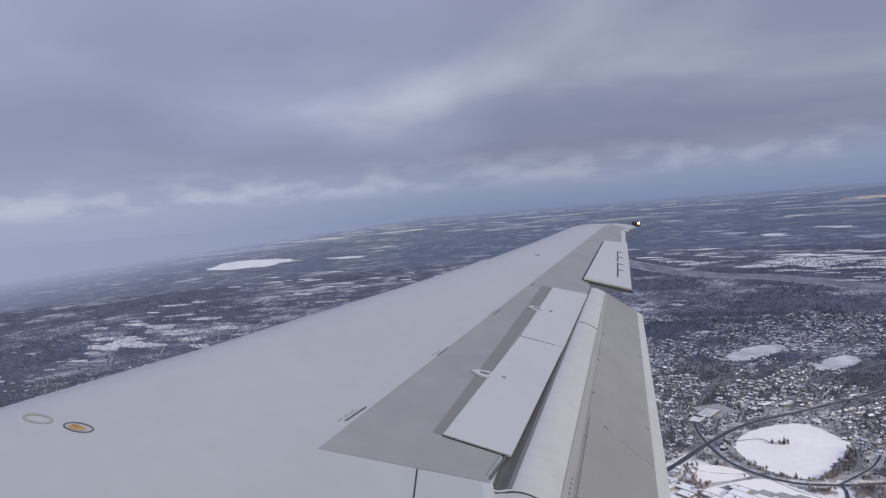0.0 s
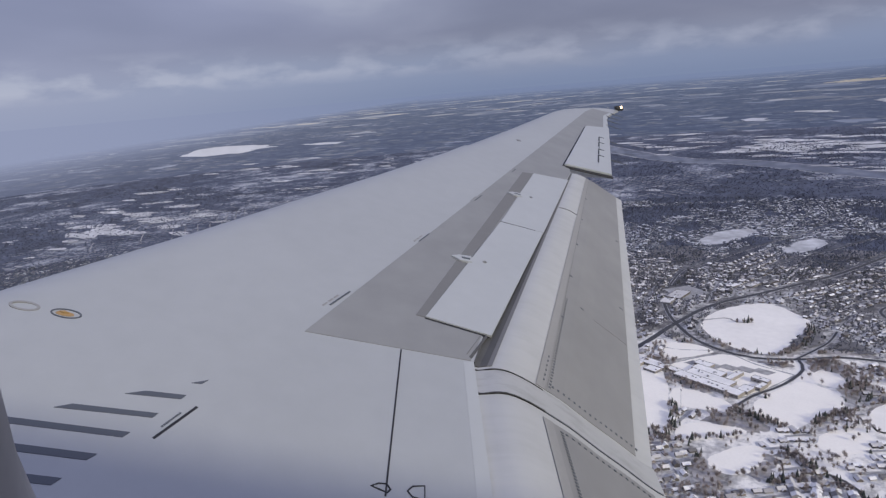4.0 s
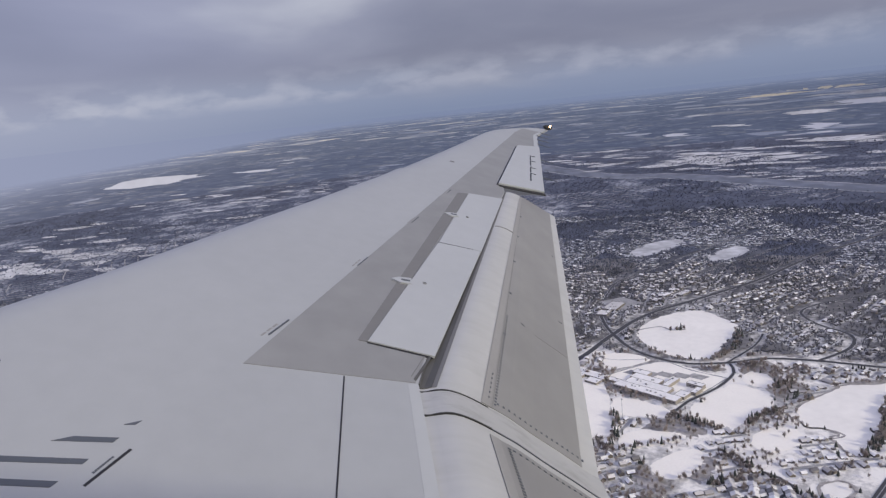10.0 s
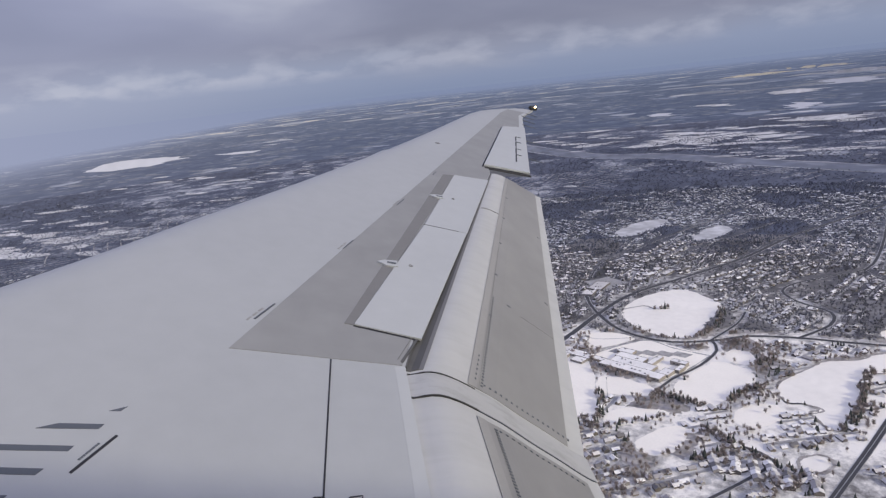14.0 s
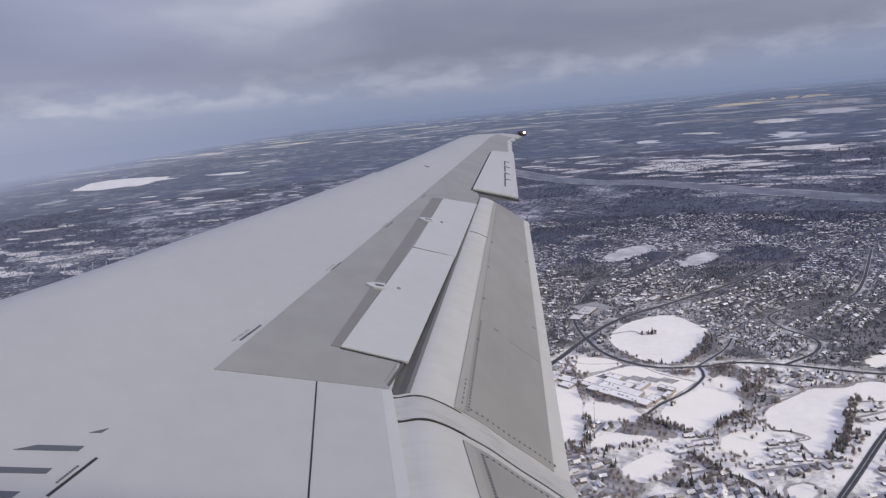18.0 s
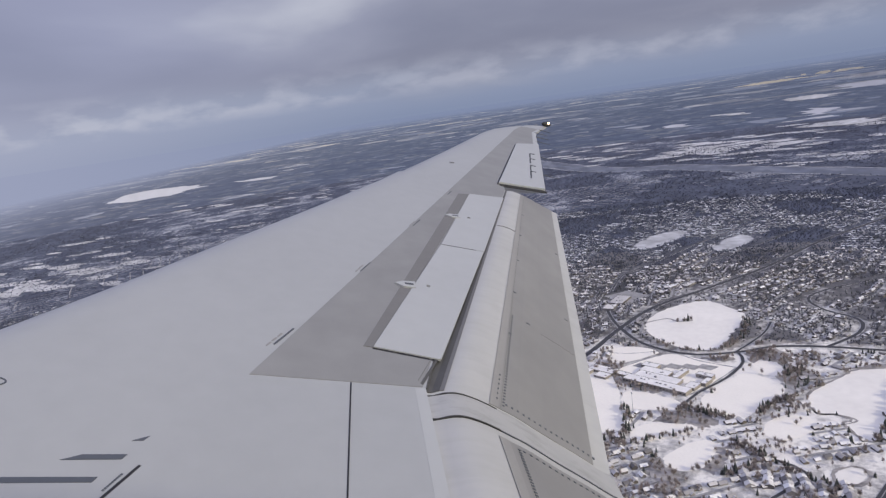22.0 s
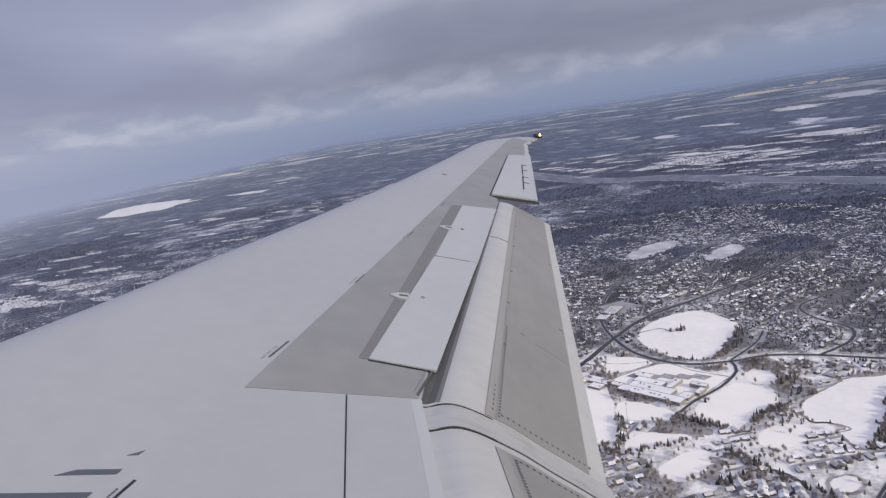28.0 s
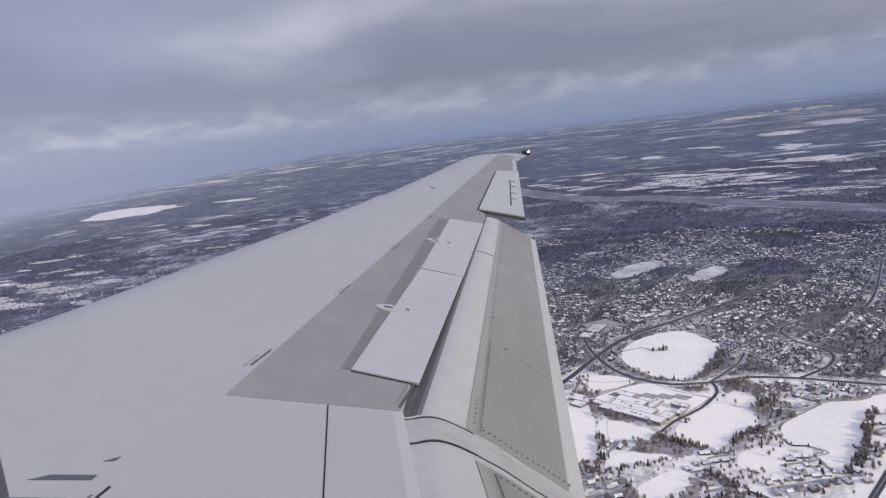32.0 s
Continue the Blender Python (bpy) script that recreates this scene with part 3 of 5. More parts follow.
def distance_material():
    """Far woods and fields at the edge of sight, with haze painted in as glow."""
    m = bpy.data.materials.new("distant_hazy_plain")
    m.use_nodes = True
    n, l = m.node_tree.nodes, m.node_tree.links
    b = n["Principled BSDF"]
    b.inputs["Roughness"].default_value = 0.9
    b.inputs["Specular IOR Level"].default_value = 0.1
    uv = n.new("ShaderNodeUVMap")
    uv.uv_map = "plan"

    def field(scale, detail, rough=0.5):
        t = n.new("ShaderNodeTexNoise")
        t.inputs["Scale"].default_value, t.inputs["Detail"].default_value, t.inputs["Roughness"].default_value = scale, detail, rough
        l.new(uv.outputs[0], t.inputs["Vector"])
        return t

    far = n.new("ShaderNodeVectorMath")
    far.operation = "LENGTH"
    l.new(uv.outputs[0], far.inputs[0])
    woods = ramp(n, [(0.30, (0.030, 0.037, 0.066)), (0.48, (0.050, 0.059, 0.095)), (0.60, (0.095, 0.106, 0.150)), (0.72, (0.22, 0.235, 0.285))])
    l.new(field(3.2, 9, 0.75).outputs["Fac"], woods.inputs[0])

    def parcels(scale, low, high, warm, dull=1.0):
        """Shares and tones of snowy fields, cell by cell."""
        cells, parts = n.new("ShaderNodeTexVoronoi"), n.new("ShaderNodeSeparateColor")
        cells.inputs["Scale"].default_value = scale
        bent_uv = n.new("ShaderNodeVectorMath")
        bent_uv.operation = "MULTIPLY_ADD"
        wave = field(scale * 1.4, 3)
        bent_uv.inputs[1].default_value = (1.1 / scale, 1.1 / scale, 0)
        l.new(wave.outputs["Color"], bent_uv.inputs[0])
        l.new(uv.outputs[0], bent_uv.inputs[2])
        l.new(bent_uv.outputs[0], cells.inputs["Vector"])
        l.new(cells.outputs["Color"], parts.inputs[0])
        share, mask = n.new("ShaderNodeMath"), n.new("ShaderNodeMapRange")
        share.operation = "MULTIPLY_ADD"
        share.inputs[1].default_value = 2.6
        l.new(field(scale * 0.13, 3, 0.6).outputs["Fac"], share.inputs[0])
        l.new(parts.outputs[0], share.inputs[2])
        mask.inputs["From Min"].default_value, mask.inputs["From Max"].default_value = low, high
        l.new(share.outputs[0], mask.inputs["Value"])
        tone = ramp(n, [(0.0, (0.20 * dull, 0.215 * dull, 0.27 * dull)), (0.4, (0.33 * dull, 0.345 * dull, 0.40 * dull)), (0.66, (0.54 * dull, 0.53 * dull, 0.52 * dull)), (0.86, warm)])
        l.new(parts.outputs[1], tone.inputs[0])
        return mask, tone

    def over(base, layer):
        mask, tone = layer
        mixed = n.new("ShaderNodeMix")
        mixed.data_type = "RGBA"
        l.new(mask.outputs[0], mixed.inputs[0])
        l.new(base, mixed.inputs[6])
        l.new(tone.outputs[0], mixed.inputs[7])
        return mixed.outputs[2]

    hedged = over(woods.outputs[0], parcels(9.0, 1.98, 2.22, (0.20, 0.215, 0.265), 0.36))
    near_fields = over(hedged, parcels(3.4, 2.34, 2.44, (0.56, 0.56, 0.58)))
    # the warm cells paint in sun falling through cloud gaps
    farm_fields = over(near_fields, parcels(1.3, 2.00, 2.14, (0.95, 0.85, 0.64)))
    farms, r = n.new("ShaderNodeMapRange"), n.new("ShaderNodeMix")
    farms.inputs["From Min"].default_value, farms.inputs["From Max"].default_value = 11.0, 20.0
    r.data_type = "RGBA"
    l.new(far.outputs["Value"], farms.inputs["Value"])
    l.new(farms.outputs[0], r.inputs[0])
    l.new(near_fields, r.inputs[6])
    l.new(farm_fields, r.inputs[7])
    # painted haze: a bluish glow covers more of the plain farther out
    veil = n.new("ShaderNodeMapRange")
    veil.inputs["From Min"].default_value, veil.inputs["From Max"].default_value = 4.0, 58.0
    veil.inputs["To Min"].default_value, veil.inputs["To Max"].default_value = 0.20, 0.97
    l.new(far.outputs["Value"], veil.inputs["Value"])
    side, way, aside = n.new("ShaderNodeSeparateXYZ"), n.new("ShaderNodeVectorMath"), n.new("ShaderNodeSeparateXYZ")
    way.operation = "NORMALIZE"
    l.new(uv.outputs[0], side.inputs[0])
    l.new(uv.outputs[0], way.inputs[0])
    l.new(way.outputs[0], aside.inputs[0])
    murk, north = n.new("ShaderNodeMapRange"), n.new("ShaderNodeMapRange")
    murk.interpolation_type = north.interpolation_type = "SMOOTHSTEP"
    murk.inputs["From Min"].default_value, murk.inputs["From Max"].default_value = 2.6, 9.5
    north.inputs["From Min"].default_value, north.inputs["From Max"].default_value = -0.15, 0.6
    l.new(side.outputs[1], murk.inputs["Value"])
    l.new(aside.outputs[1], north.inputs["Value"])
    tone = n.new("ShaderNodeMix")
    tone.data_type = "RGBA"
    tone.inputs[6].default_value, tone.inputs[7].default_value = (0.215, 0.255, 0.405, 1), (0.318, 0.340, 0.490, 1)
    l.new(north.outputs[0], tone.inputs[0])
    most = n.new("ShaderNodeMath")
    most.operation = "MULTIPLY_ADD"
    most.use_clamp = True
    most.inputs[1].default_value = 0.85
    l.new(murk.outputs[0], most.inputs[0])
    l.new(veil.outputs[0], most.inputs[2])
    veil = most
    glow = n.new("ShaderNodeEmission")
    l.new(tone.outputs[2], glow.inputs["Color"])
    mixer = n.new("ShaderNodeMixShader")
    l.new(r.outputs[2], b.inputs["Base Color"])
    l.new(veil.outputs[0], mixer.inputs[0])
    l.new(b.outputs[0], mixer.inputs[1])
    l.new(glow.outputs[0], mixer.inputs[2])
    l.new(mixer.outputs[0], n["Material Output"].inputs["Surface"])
    return m


M["distance"] = distance_material()
# woods and openings, with the blue of haze in their colours
HAZED_PLOTS = [(0.0, (0.052, 0.060, 0.092)), (0.38, (0.088, 0.100, 0.142)), (0.50, (0.20, 0.215, 0.265)), (0.60, (0.34, 0.355, 0.40)), (0.78, (0.52, 0.53, 0.56))]
M["land"] = ground_material("snowy_winter_land", [(0.0, (0.10, 0.098, 0.105)), (0.28, (0.18, 0.172, 0.168)), (0.42, (0.46, 0.448, 0.43)), (0.61, (0.88, 0.85, 0.79))], 0.22, outer=HAZED_PLOTS)
M["land_far"] = ground_material("haze_tinted_wooded_land", HAZED_PLOTS, 0.12, 0.9)


def land_ring(name, rings, mat, label):
    turns = 300
    a = np.linspace(0, 2 * math.pi, turns, endpoint=False)
    px, py = np.outer(rings, np.cos(a)).ravel(), np.outer(rings, np.sin(a)).ravel()
    x, y, z, k = lay(px, py)
    i, j = np.meshgrid(np.arange(len(rings) - 1), np.arange(turns), indexing="ij")
    i, j = i.ravel(), j.ravel()
    q = (j + 1) % turns
    faces = np.stack([i * turns + j, (i + 1) * turns + j, (i + 1) * turns + q, i * turns + q], 1)
    ob = mesh_object(name, np.stack([x, y, z], 1), faces, [mat], uv=np.stack([px, py], 1) / 1000)
    ob.data.polygons.foreach_set("use_smooth", np.ones(len(faces), bool))
    return tagged(ob, label, "ground", kind="structure")


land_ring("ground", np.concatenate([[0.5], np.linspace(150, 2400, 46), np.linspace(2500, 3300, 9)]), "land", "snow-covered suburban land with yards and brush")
land_ring("ground", np.geomspace(3300, 7000, 24), "land_far", "darker wooded land with snowy openings, tinted blue for haze")
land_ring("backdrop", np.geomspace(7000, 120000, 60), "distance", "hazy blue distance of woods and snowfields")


def spline(points, step=25.0):
    """A smooth line through plan points."""
    p = np.array([points[0], *points, points[-1]], float)
    out = []
    for a, b, c, d in zip(p, p[1:], p[2:], p[3:]):
        for t in np.arange(0, 1, 1 / max(2, int(np.linalg.norm(c - b) / step))):
            out.append(0.5 * (2 * b + (c - a) * t + (2 * a - 5 * b + 4 * c - d) * t * t + (3 * b - a - 3 * c + d) * t ** 3))
    return np.array([*out, p[-1]])


def ribbon(line, wide):
    t = np.gradient(line, axis=0)
    t /= np.linalg.norm(t, axis=1, keepdims=True) + 1e-9
    s = np.stack([-t[:, 1], t[:, 0]], 1) * wide / 2
    return line + s, line - s


ROADS = []


def road(points, wide, mat="asphalt", lift=0.5, label="cleared dark asphalt road between snow banks", smooth=True):
    line = spline(points) if smooth else np.array(points, float)
    ROADS.append((line, wide))
    a, b = ribbon(line, wide)
    n = len(line)
    p = np.concatenate([a, b])
    x, y, z, k = lay(p[:, 0], p[:, 1], lift)
    i = np.arange(n - 1)
    ob = mesh_object("road", np.stack([x, y, z], 1), np.stack([i, i + n, i + n + 1, i + 1], 1), [mat])
    return tagged(ob, label, "road", kind="structure")


MAIN_ROADS = [
    ([(1330, -290), (1415, -400), (1530, -515), (1640, -650), (1725, -860), (1820, -1080), (1985, -1360), (2175, -1795), (2380, -2220)], 22),
    ([(1530, -515), (1430, -520), (1355, -550), (1300, -600), (1275, -685), (1270, -765), (1225, -850), (1160, -935), (1095, -1030), (990, -1180)], 16),
    ([(1170, -1200), (1000, -945), (910, -810), (810, -675), (640, -440)], 20),
    ([(1225, -850), (1265, -950), (1330, -1000), (1420, -980), (1505, -995), (1545, -1060), (1560, -1170), (1575, -1280), (1695, -1420), (1995, -1695)], 13),
    ([(1270, -680), (1225, -665), (1170, -600), (1130, -520), (1095, -475)], 10),
    ([(1275, -675), (1345, -780), (1405, -835)], 9),
    ([(1835, -600), (1970, -685), (2025, -775), (2235, -1100), (2420, -1435)], 11),
    ([(1945, -935), (2045, -1150), (2170, -1400)], 11),
    ([(1575, -1280), (1475, -1270), (1500, -1380), (1560, -1500)], 10),
    ([(1530, -515), (1605, -520), (1710, -540)], 14),
    ([(760, -380), (800, -485), (830, -540), (875, -520)], 9),
]
def verge(points, wide, mat="snow", lift=0.3):
    """Ploughed snow along a road."""
    line = spline(points)
    a, b = ribbon(line, wide)
    n = len(line)
    p = np.concatenate([a, b])
    x, y, z, k = lay(p[:, 0], p[:, 1], lift)
    i = np.arange(n - 1)
    ob = mesh_object("verge", np.stack([x, y, z], 1), np.stack([i, i + n, i + n + 1, i + 1], 1), [mat])
    return tagged(ob, "ploughed white snow bank along the road", "verge", kind="structure")


for n, (pts, w) in enumerate(MAIN_ROADS):
    verge(pts, 12 if n == 2 else w * 0.62 + 2.2, "street" if n == 2 else "yard_snow", 0.40 + 0.02 * n)
    if n == 2:
        for half in ribbon(spline(pts), 5.8):
            road([tuple(p) for p in half], 4.4, lift=0.70, smooth=False)
    else:
        road(pts, w * 0.62, lift=0.66 + 0.025 * n)


def uneven(corners, rounds=2, step=9.0, rough=2.2, seed=3):
    """A plan outline with rounded corners and a slightly ragged edge."""
    p = np.array(corners, float)
    for _ in range(rounds):
        q = np.roll(p, -1, 0)
        p = np.stack([0.75 * p + 0.25 * q, 0.25 * p + 0.75 * q], 1).reshape(-1, 2)
    r = np.random.default_rng(seed + len(corners))
    out = []
    for a, b in zip(p, np.roll(p, -1, 0)):
        n = max(1, int(np.linalg.norm(b - a) / step))
        out += [a + (b - a) * i / n + r.normal(size=2) * rough * 0.6 for i in range(n)]
    return np.array(out)


def patch(name, corners, mat, label, category, lift=0.35, rounds=2, rough=2.2, step=9.0, clear=True):
    """A flat sheet with a softened outline, such as a lake or a field."""
    p = uneven(corners, rounds, step, rough)
    x, y, z, k = lay(p[:, 0], p[:, 1], lift)
    bm = bmesh.new()
    f = bm.faces.new([bm.verts.new(v) for v in zip(x, y, z)])
    f.normal_update()
    if f.normal.z < 0:
        f.normal_flip()
    bmesh.ops.triangulate(bm, faces=[f])
    ob = part(name, bm, mat)
    if clear:
        OPEN.append(p)
    return tagged(ob, label, category, kind="structure")


def fringe(line, wide, label, mat="brush", name="shore_reeds", category="reeds", lift=0.5):
    """A narrow strip of dry reeds or beaten snow along a plan line."""
    line = np.array(line, float)
    w = wide * (0.55 + 0.9 * np.random.default_rng(len(line)).random(len(line)))[:, None]
    a, b = ribbon(line, 1.0)
    p = np.concatenate([line + (a - line) * w, line + (b - line) * w])
    n, i = len(line), np.arange(len(line) - 1)
    x, y, z, k = lay(p[:, 0], p[:, 1], lift)
    return tagged(mesh_object(name, np.stack([x, y, z], 1), np.stack([i, i + n, i + n + 1, i + 1], 1), [mat]), label, category, kind="structure")


OPEN = []
WEST_LAKE = [(1505, -560), (1445, -560), (1380, -570), (1335, -595), (1310, -630), (1305, -670), (1365, -710), (1395, -750), (1440, -780), (1470, -820), (1525, -810), (1585, -800), (1625, -790), (1625, -705), (1585, -620)]
EAST_LAKE = [(1060, -695), (1080, -750), (1095, -790), (1110, -825), (1100, -855), (1090, -885), (1105, -925), (1105, -945), (1085, -975), (1050, -970), (1015, -945), (1015, -915), (1030, -885), (1030, -845), (980, -800), (930, -750), (885, -700), (875, -680), (885, -670), (905, -670), (945, -675), (940, -700), (970, -685), (980, -660), (1015, -665)]
patch("frozen_lake", WEST_LAKE, "ice", "small frozen lake under smooth white snow", "lake")
patch("frozen_lake", EAST_LAKE, "ice", "large frozen lake with an inlet under snow", "lake")
patch("frozen_pond", [(825, -580), (825, -610), (805, -620), (785, -590), (795, -565), (810, -570)], "ice", "little frozen pond ringed by brown reeds", "pond", step=6)
SNOW_FIELDS = (
    ([(1105, -505), (1140, -565), (1185, -640), (1145, -660), (1120, -685), (1065, -655), (1040, -615), (1025, -575), (1005, -535), (1020, -515), (1070, -505)], "open playing field under untouched snow"),
    ([(1225, -700), (1190, -725), (1135, -705), (1150, -665), (1195, -660)], "snowy lawn between roads"),
    ([(1045, -350), (1055, -390), (1030, -445), (1010, -465), (990, -435), (995, -385), (995, -335)], "small snowy clearing among bare trees"),
    ([(1200, -395), (1170, -435), (1105, -485), (1075, -455), (1100, -410), (1125, -365)], "open sports field under snow by the school"),
    ([(945, -370), (965, -415), (970, -465), (925, -450), (890, -415), (890, -370), (930, -360)], "open snowy lawn among bare trees"),
    ([(2340, -855), (2480, -1050), (2395, -1130), (2295, -1015), (2230, -855)], "distant snowy park field between houses"),
    ([(2115, -1040), (2265, -1230), (2135, -1245), (2045, -1065)], "distant snowy park field between houses"),
    ([(1305, -420), (1325, -510), (1335, -560), (1265, -600), (1200, -645), (1150, -565), (1125, -495), (1185, -455), (1235, -410)], "snowy school grounds with parking lots"),
    ([(1420, -455), (1385, -440), (1320, -420), (1330, -500), (1345, -545), (1400, -510)], "snowy lawn by the crossroads"),
    ([(1215, -1040), (1205, -1085), (1140, -1065), (1150, -1000), (1175, -990)], "small snowy clearing by the road"),
    ([(1330, -330), (1300, -405), (1205, -392), (1125, -362), (1045, -345), (1035, -295), (1100, -285), (1170, -318), (1250, -325)], "wide snowy sports field with faint paths"),
    ([(980, -560), (1000, -600), (985, -645), (945, -640), (915, -580), (940, -540)], "snowy common with a few bare trees"),
)
for n, (corners, label) in enumerate(SNOW_FIELDS):
    # distant parks get the duller snow, its tone standing for haze and shade
    patch("snow_field", corners, "dull_snow" if "distant" in label else "snow", label, "field", 0.32 + 0.012 * n, rough=9 if "distant" in label else 2.2)
east = uneven(EAST_LAKE, 2, 9.0, 2.0)
fringe(np.concatenate([east, east[:1]]), 4.5, "brown reeds along the frozen lake shore")
west = uneven(WEST_LAKE, 2, 9.0, 2.0)
fringe(west[: len(west) // 2], 3.5, "brown reeds along the frozen lake shore")
pond = uneven([(828, -578), (828, -612), (804, -625), (780, -592), (792, -561), (810, -566)], 2, 6.0, 1.5)
fringe(np.concatenate([pond, pond[:1]]), 6, "brown reeds round the frozen pond")
fringe(spline([(1005, -667), (981, -661), (970, -685), (940, -701), (938, -668), (952, -658), (925, -650), (898, -650)], 8), 4.5, "bare brown bank of a narrow spit")
fringe(spline([(1535, -570), (1540, -640), (1508, -655), (1500, -690)], 9), 5, "bare brown bank of a narrow spit")
patch("parking_lot", [(1800, -566), (1690, -592), (1742, -682), (1815, -642)], "street", "cleared dark parking lot by the offices", "parking lot", 0.5, 0, 1.0, 9)
# beaten snow, drives and lots round the school
for line, w in (([(1300, -425), (1325, -505), (1325, -560), (1265, -592), (1205, -640)], 7), ([(1205, -640), (1155, -560), (1128, -500)], 6), ([(1235, -412), (1290, -425)], 6), ([(1105, -500), (1085, -480), (1075, -470)], 5), ([(1400, -430), (1370, -470), (1350, -545)], 5)):
    fringe(spline(line, 12), w * 0.5, "grey slushy drive through the snow", "street", "drive", "drive", 0.51 + 0.004 * w)
for i in range(5):
    ox, oy = 1300 - 15 * i, -455 - 28 * i
    patch("parking_lot", [(ox, oy), (ox + 9, oy - 22), (ox - 18, oy - 44), (ox - 27, oy - 22)], "slush", "slushy grey parking lot by the school", "parking lot", 0.55 + 0.03 * i, 0, 0.8, 9, False)


def river():
    mid = spline([(14000, -3500), (11000, -2000), (8000, -1200), (4940, -1470), (4200, -1880), (3545, -2110), (3218, -2245), (2680, -2500), (1800, -3200)], 120)
    a, b = ribbon(mid, 190)
    n = len(mid)
    p = np.concatenate([a, b])
    x, y, z, k = lay(p[:, 0], p[:, 1], 0.6)
    i = np.arange(n - 1)
    ob = mesh_object("river", np.stack([x, y, z], 1), np.stack([i, i + n, i + n + 1, i + 1], 1), ["water"])
    tagged(ob, "wide half-frozen river with grey open water", "river", kind="structure")
    r = random.Random(5)
    bm = bmesh.new()
    for i in range(8, n - 2):
        for _ in range(2):
            side = r.uniform(-80, 80)
            c = mid[i] + (mid[i + 1] - mid[i]) * r.random() + (a[i] - b[i]) / 190 * side
            size = r.uniform(14, 48)
            pts = [(c[0] + size * r.uniform(0.7, 1.2) * math.cos(t) * 1.6, c[1] + size * r.uniform(0.6, 1.1) * math.sin(t)) for t in (2 * math.pi * q / 9 for q in range(9))]
            x, y, z, k = lay([p[0] for p in pts], [p[1] for p in pts], 1.2)
            bm.faces.new([bm.verts.new(p) for p in zip(x, y, z)])
    tagged(part("ice_floes", bm, "floe"), "drifting pale ice floes on the river", "ice", kind="stuff")
    return mid


RIVER = river()
for bank_line in ribbon(RIVER, 205):
    fringe(bank_line, 9, "snowy river bank", "dull_snow", "river_bank", "bank", 0.9)


def clearings(spots, label):
    """Snowy openings in the far woods, broad and ragged."""
    r = random.Random(11)
    bm = bmesh.new()
    for cx, cy, sx, sy, count, small, large in spots:
        for _ in range(count):
            px, py, size = r.gauss(cx, sx), r.gauss(cy, sy), r.uniform(small, large)
            turn, n = radians(r.uniform(50, 80)), 11
            ring = []
            for i in range(n):
                a = 2 * math.pi * i / n
                u, v = size * 1.7 * r.uniform(0.6, 1.1) * math.cos(a), size * 0.8 * r.uniform(0.5, 1.1) * math.sin(a)
                ring.append((px + u * math.cos(turn) - v * math.sin(turn), py + u * math.sin(turn) + v * math.cos(turn)))
            x, y, z, k = lay([p[0] for p in ring], [p[1] for p in ring], 2.5)
            f = bm.faces.new([bm.verts.new(p) for p in zip(x, y, z)])
            f.normal_update()
            if f.normal.z < 0:
                f.normal_flip()
    bmesh.ops.triangulate(bm, faces=bm.faces)
    return tagged(part("snowy_clearings", bm, "dull_snow"), label, "clearings", kind="stuff")


clearings([(4850, -2520, 380, 230, 34, 40, 130), (3650, -2780, 250, 160, 16, 20, 70), (3950, -2250, 330, 60, 12, 20, 60), (5900, -1900, 700, 300, 20, 40, 110), (5200, -3700, 600, 400, 24, 40, 110), (6000, 900, 500, 700, 26, 30, 80), (3900, 1500, 600, 600, 26, 14, 42), (3500, 1650, 260, 330, 16, 35, 105), (4500, 2300, 420, 330, 14, 45, 120), (4000, 1500, 900, 1000, 160, 5, 18), (4500, 700, 900, 800, 140, 5, 18), (3300, 300, 350, 500, 60, 5, 18), (3100, -900, 300, 300, 10, 20, 45)], "pale snowy openings in the far woods")
patch("far_lake", [(9270, 3935), (11100, 3945), (10295, 2680), (9290, 2680), (8765, 3205)], "far_ice", "distant white frozen lake beyond the woods", "lake", 3, 1, 110, 180)
patch("far_lake", [(9775, 2360), (9720, 1575), (9080, 1550)], "far_ice", "distant narrow white frozen lake", "lake", 3, 1, 60, 120)
for far_field, rough, mat in (
        ([(6750, -4380), (6107, -4207), (6642, -4737), (7207, -4850)], 70, "far_ice"),
        ([(7498, -3199), (7186, -3355), (7533, -3590), (7839, -3480)], 60, "far_ice"),
        ([(8369, -4044), (7990, -4267), (7499, -4389), (8339, -4487)], 70, "dull_snow"),
        ([(9752, -7036), (9100, -7362), (10265, -8303), (11101, -8188)], 160, "far_ice"),
        ([(5421, -3340), (5085, -3750), (4855, -3931), (5043, -4083), (5493, -3917)], 60, "dull_snow"),
        ([(8800, -5500), (8400, -5900), (9000, -6500), (9700, -6300)], 130, "dull_snow"),
        ([(12800, -9300), (12200, -10100), (13600, -11300), (14400, -10600)], 220, "dull_snow")):
    patch("far_snowfield", far_field, mat, "distant open snowfield among dark woods", "field", 6, 1, 1.5 * rough, 110, False)
# sunlit patches near the horizon, done by colour alone
for sunlit in ([(16800, -9300), (16100, -10100), (17000, -11500), (18700, -11200)], [(17500, -12000), (17000, -13500), (19600, -14300), (20400, -12900)]):
    patch("far_snowfield", sunlit, "sunlit_cream", "distant snowfield coloured cream as if sunlit", "field", 14, 1, 340, 200, False)

# ---- zones of the land, on a plan grid ----
CELL, GX0, GY0, GNX, GNY = 10.0, 300.0, -6200.0, 690, 1180
rng = np.random.default_rng(7)


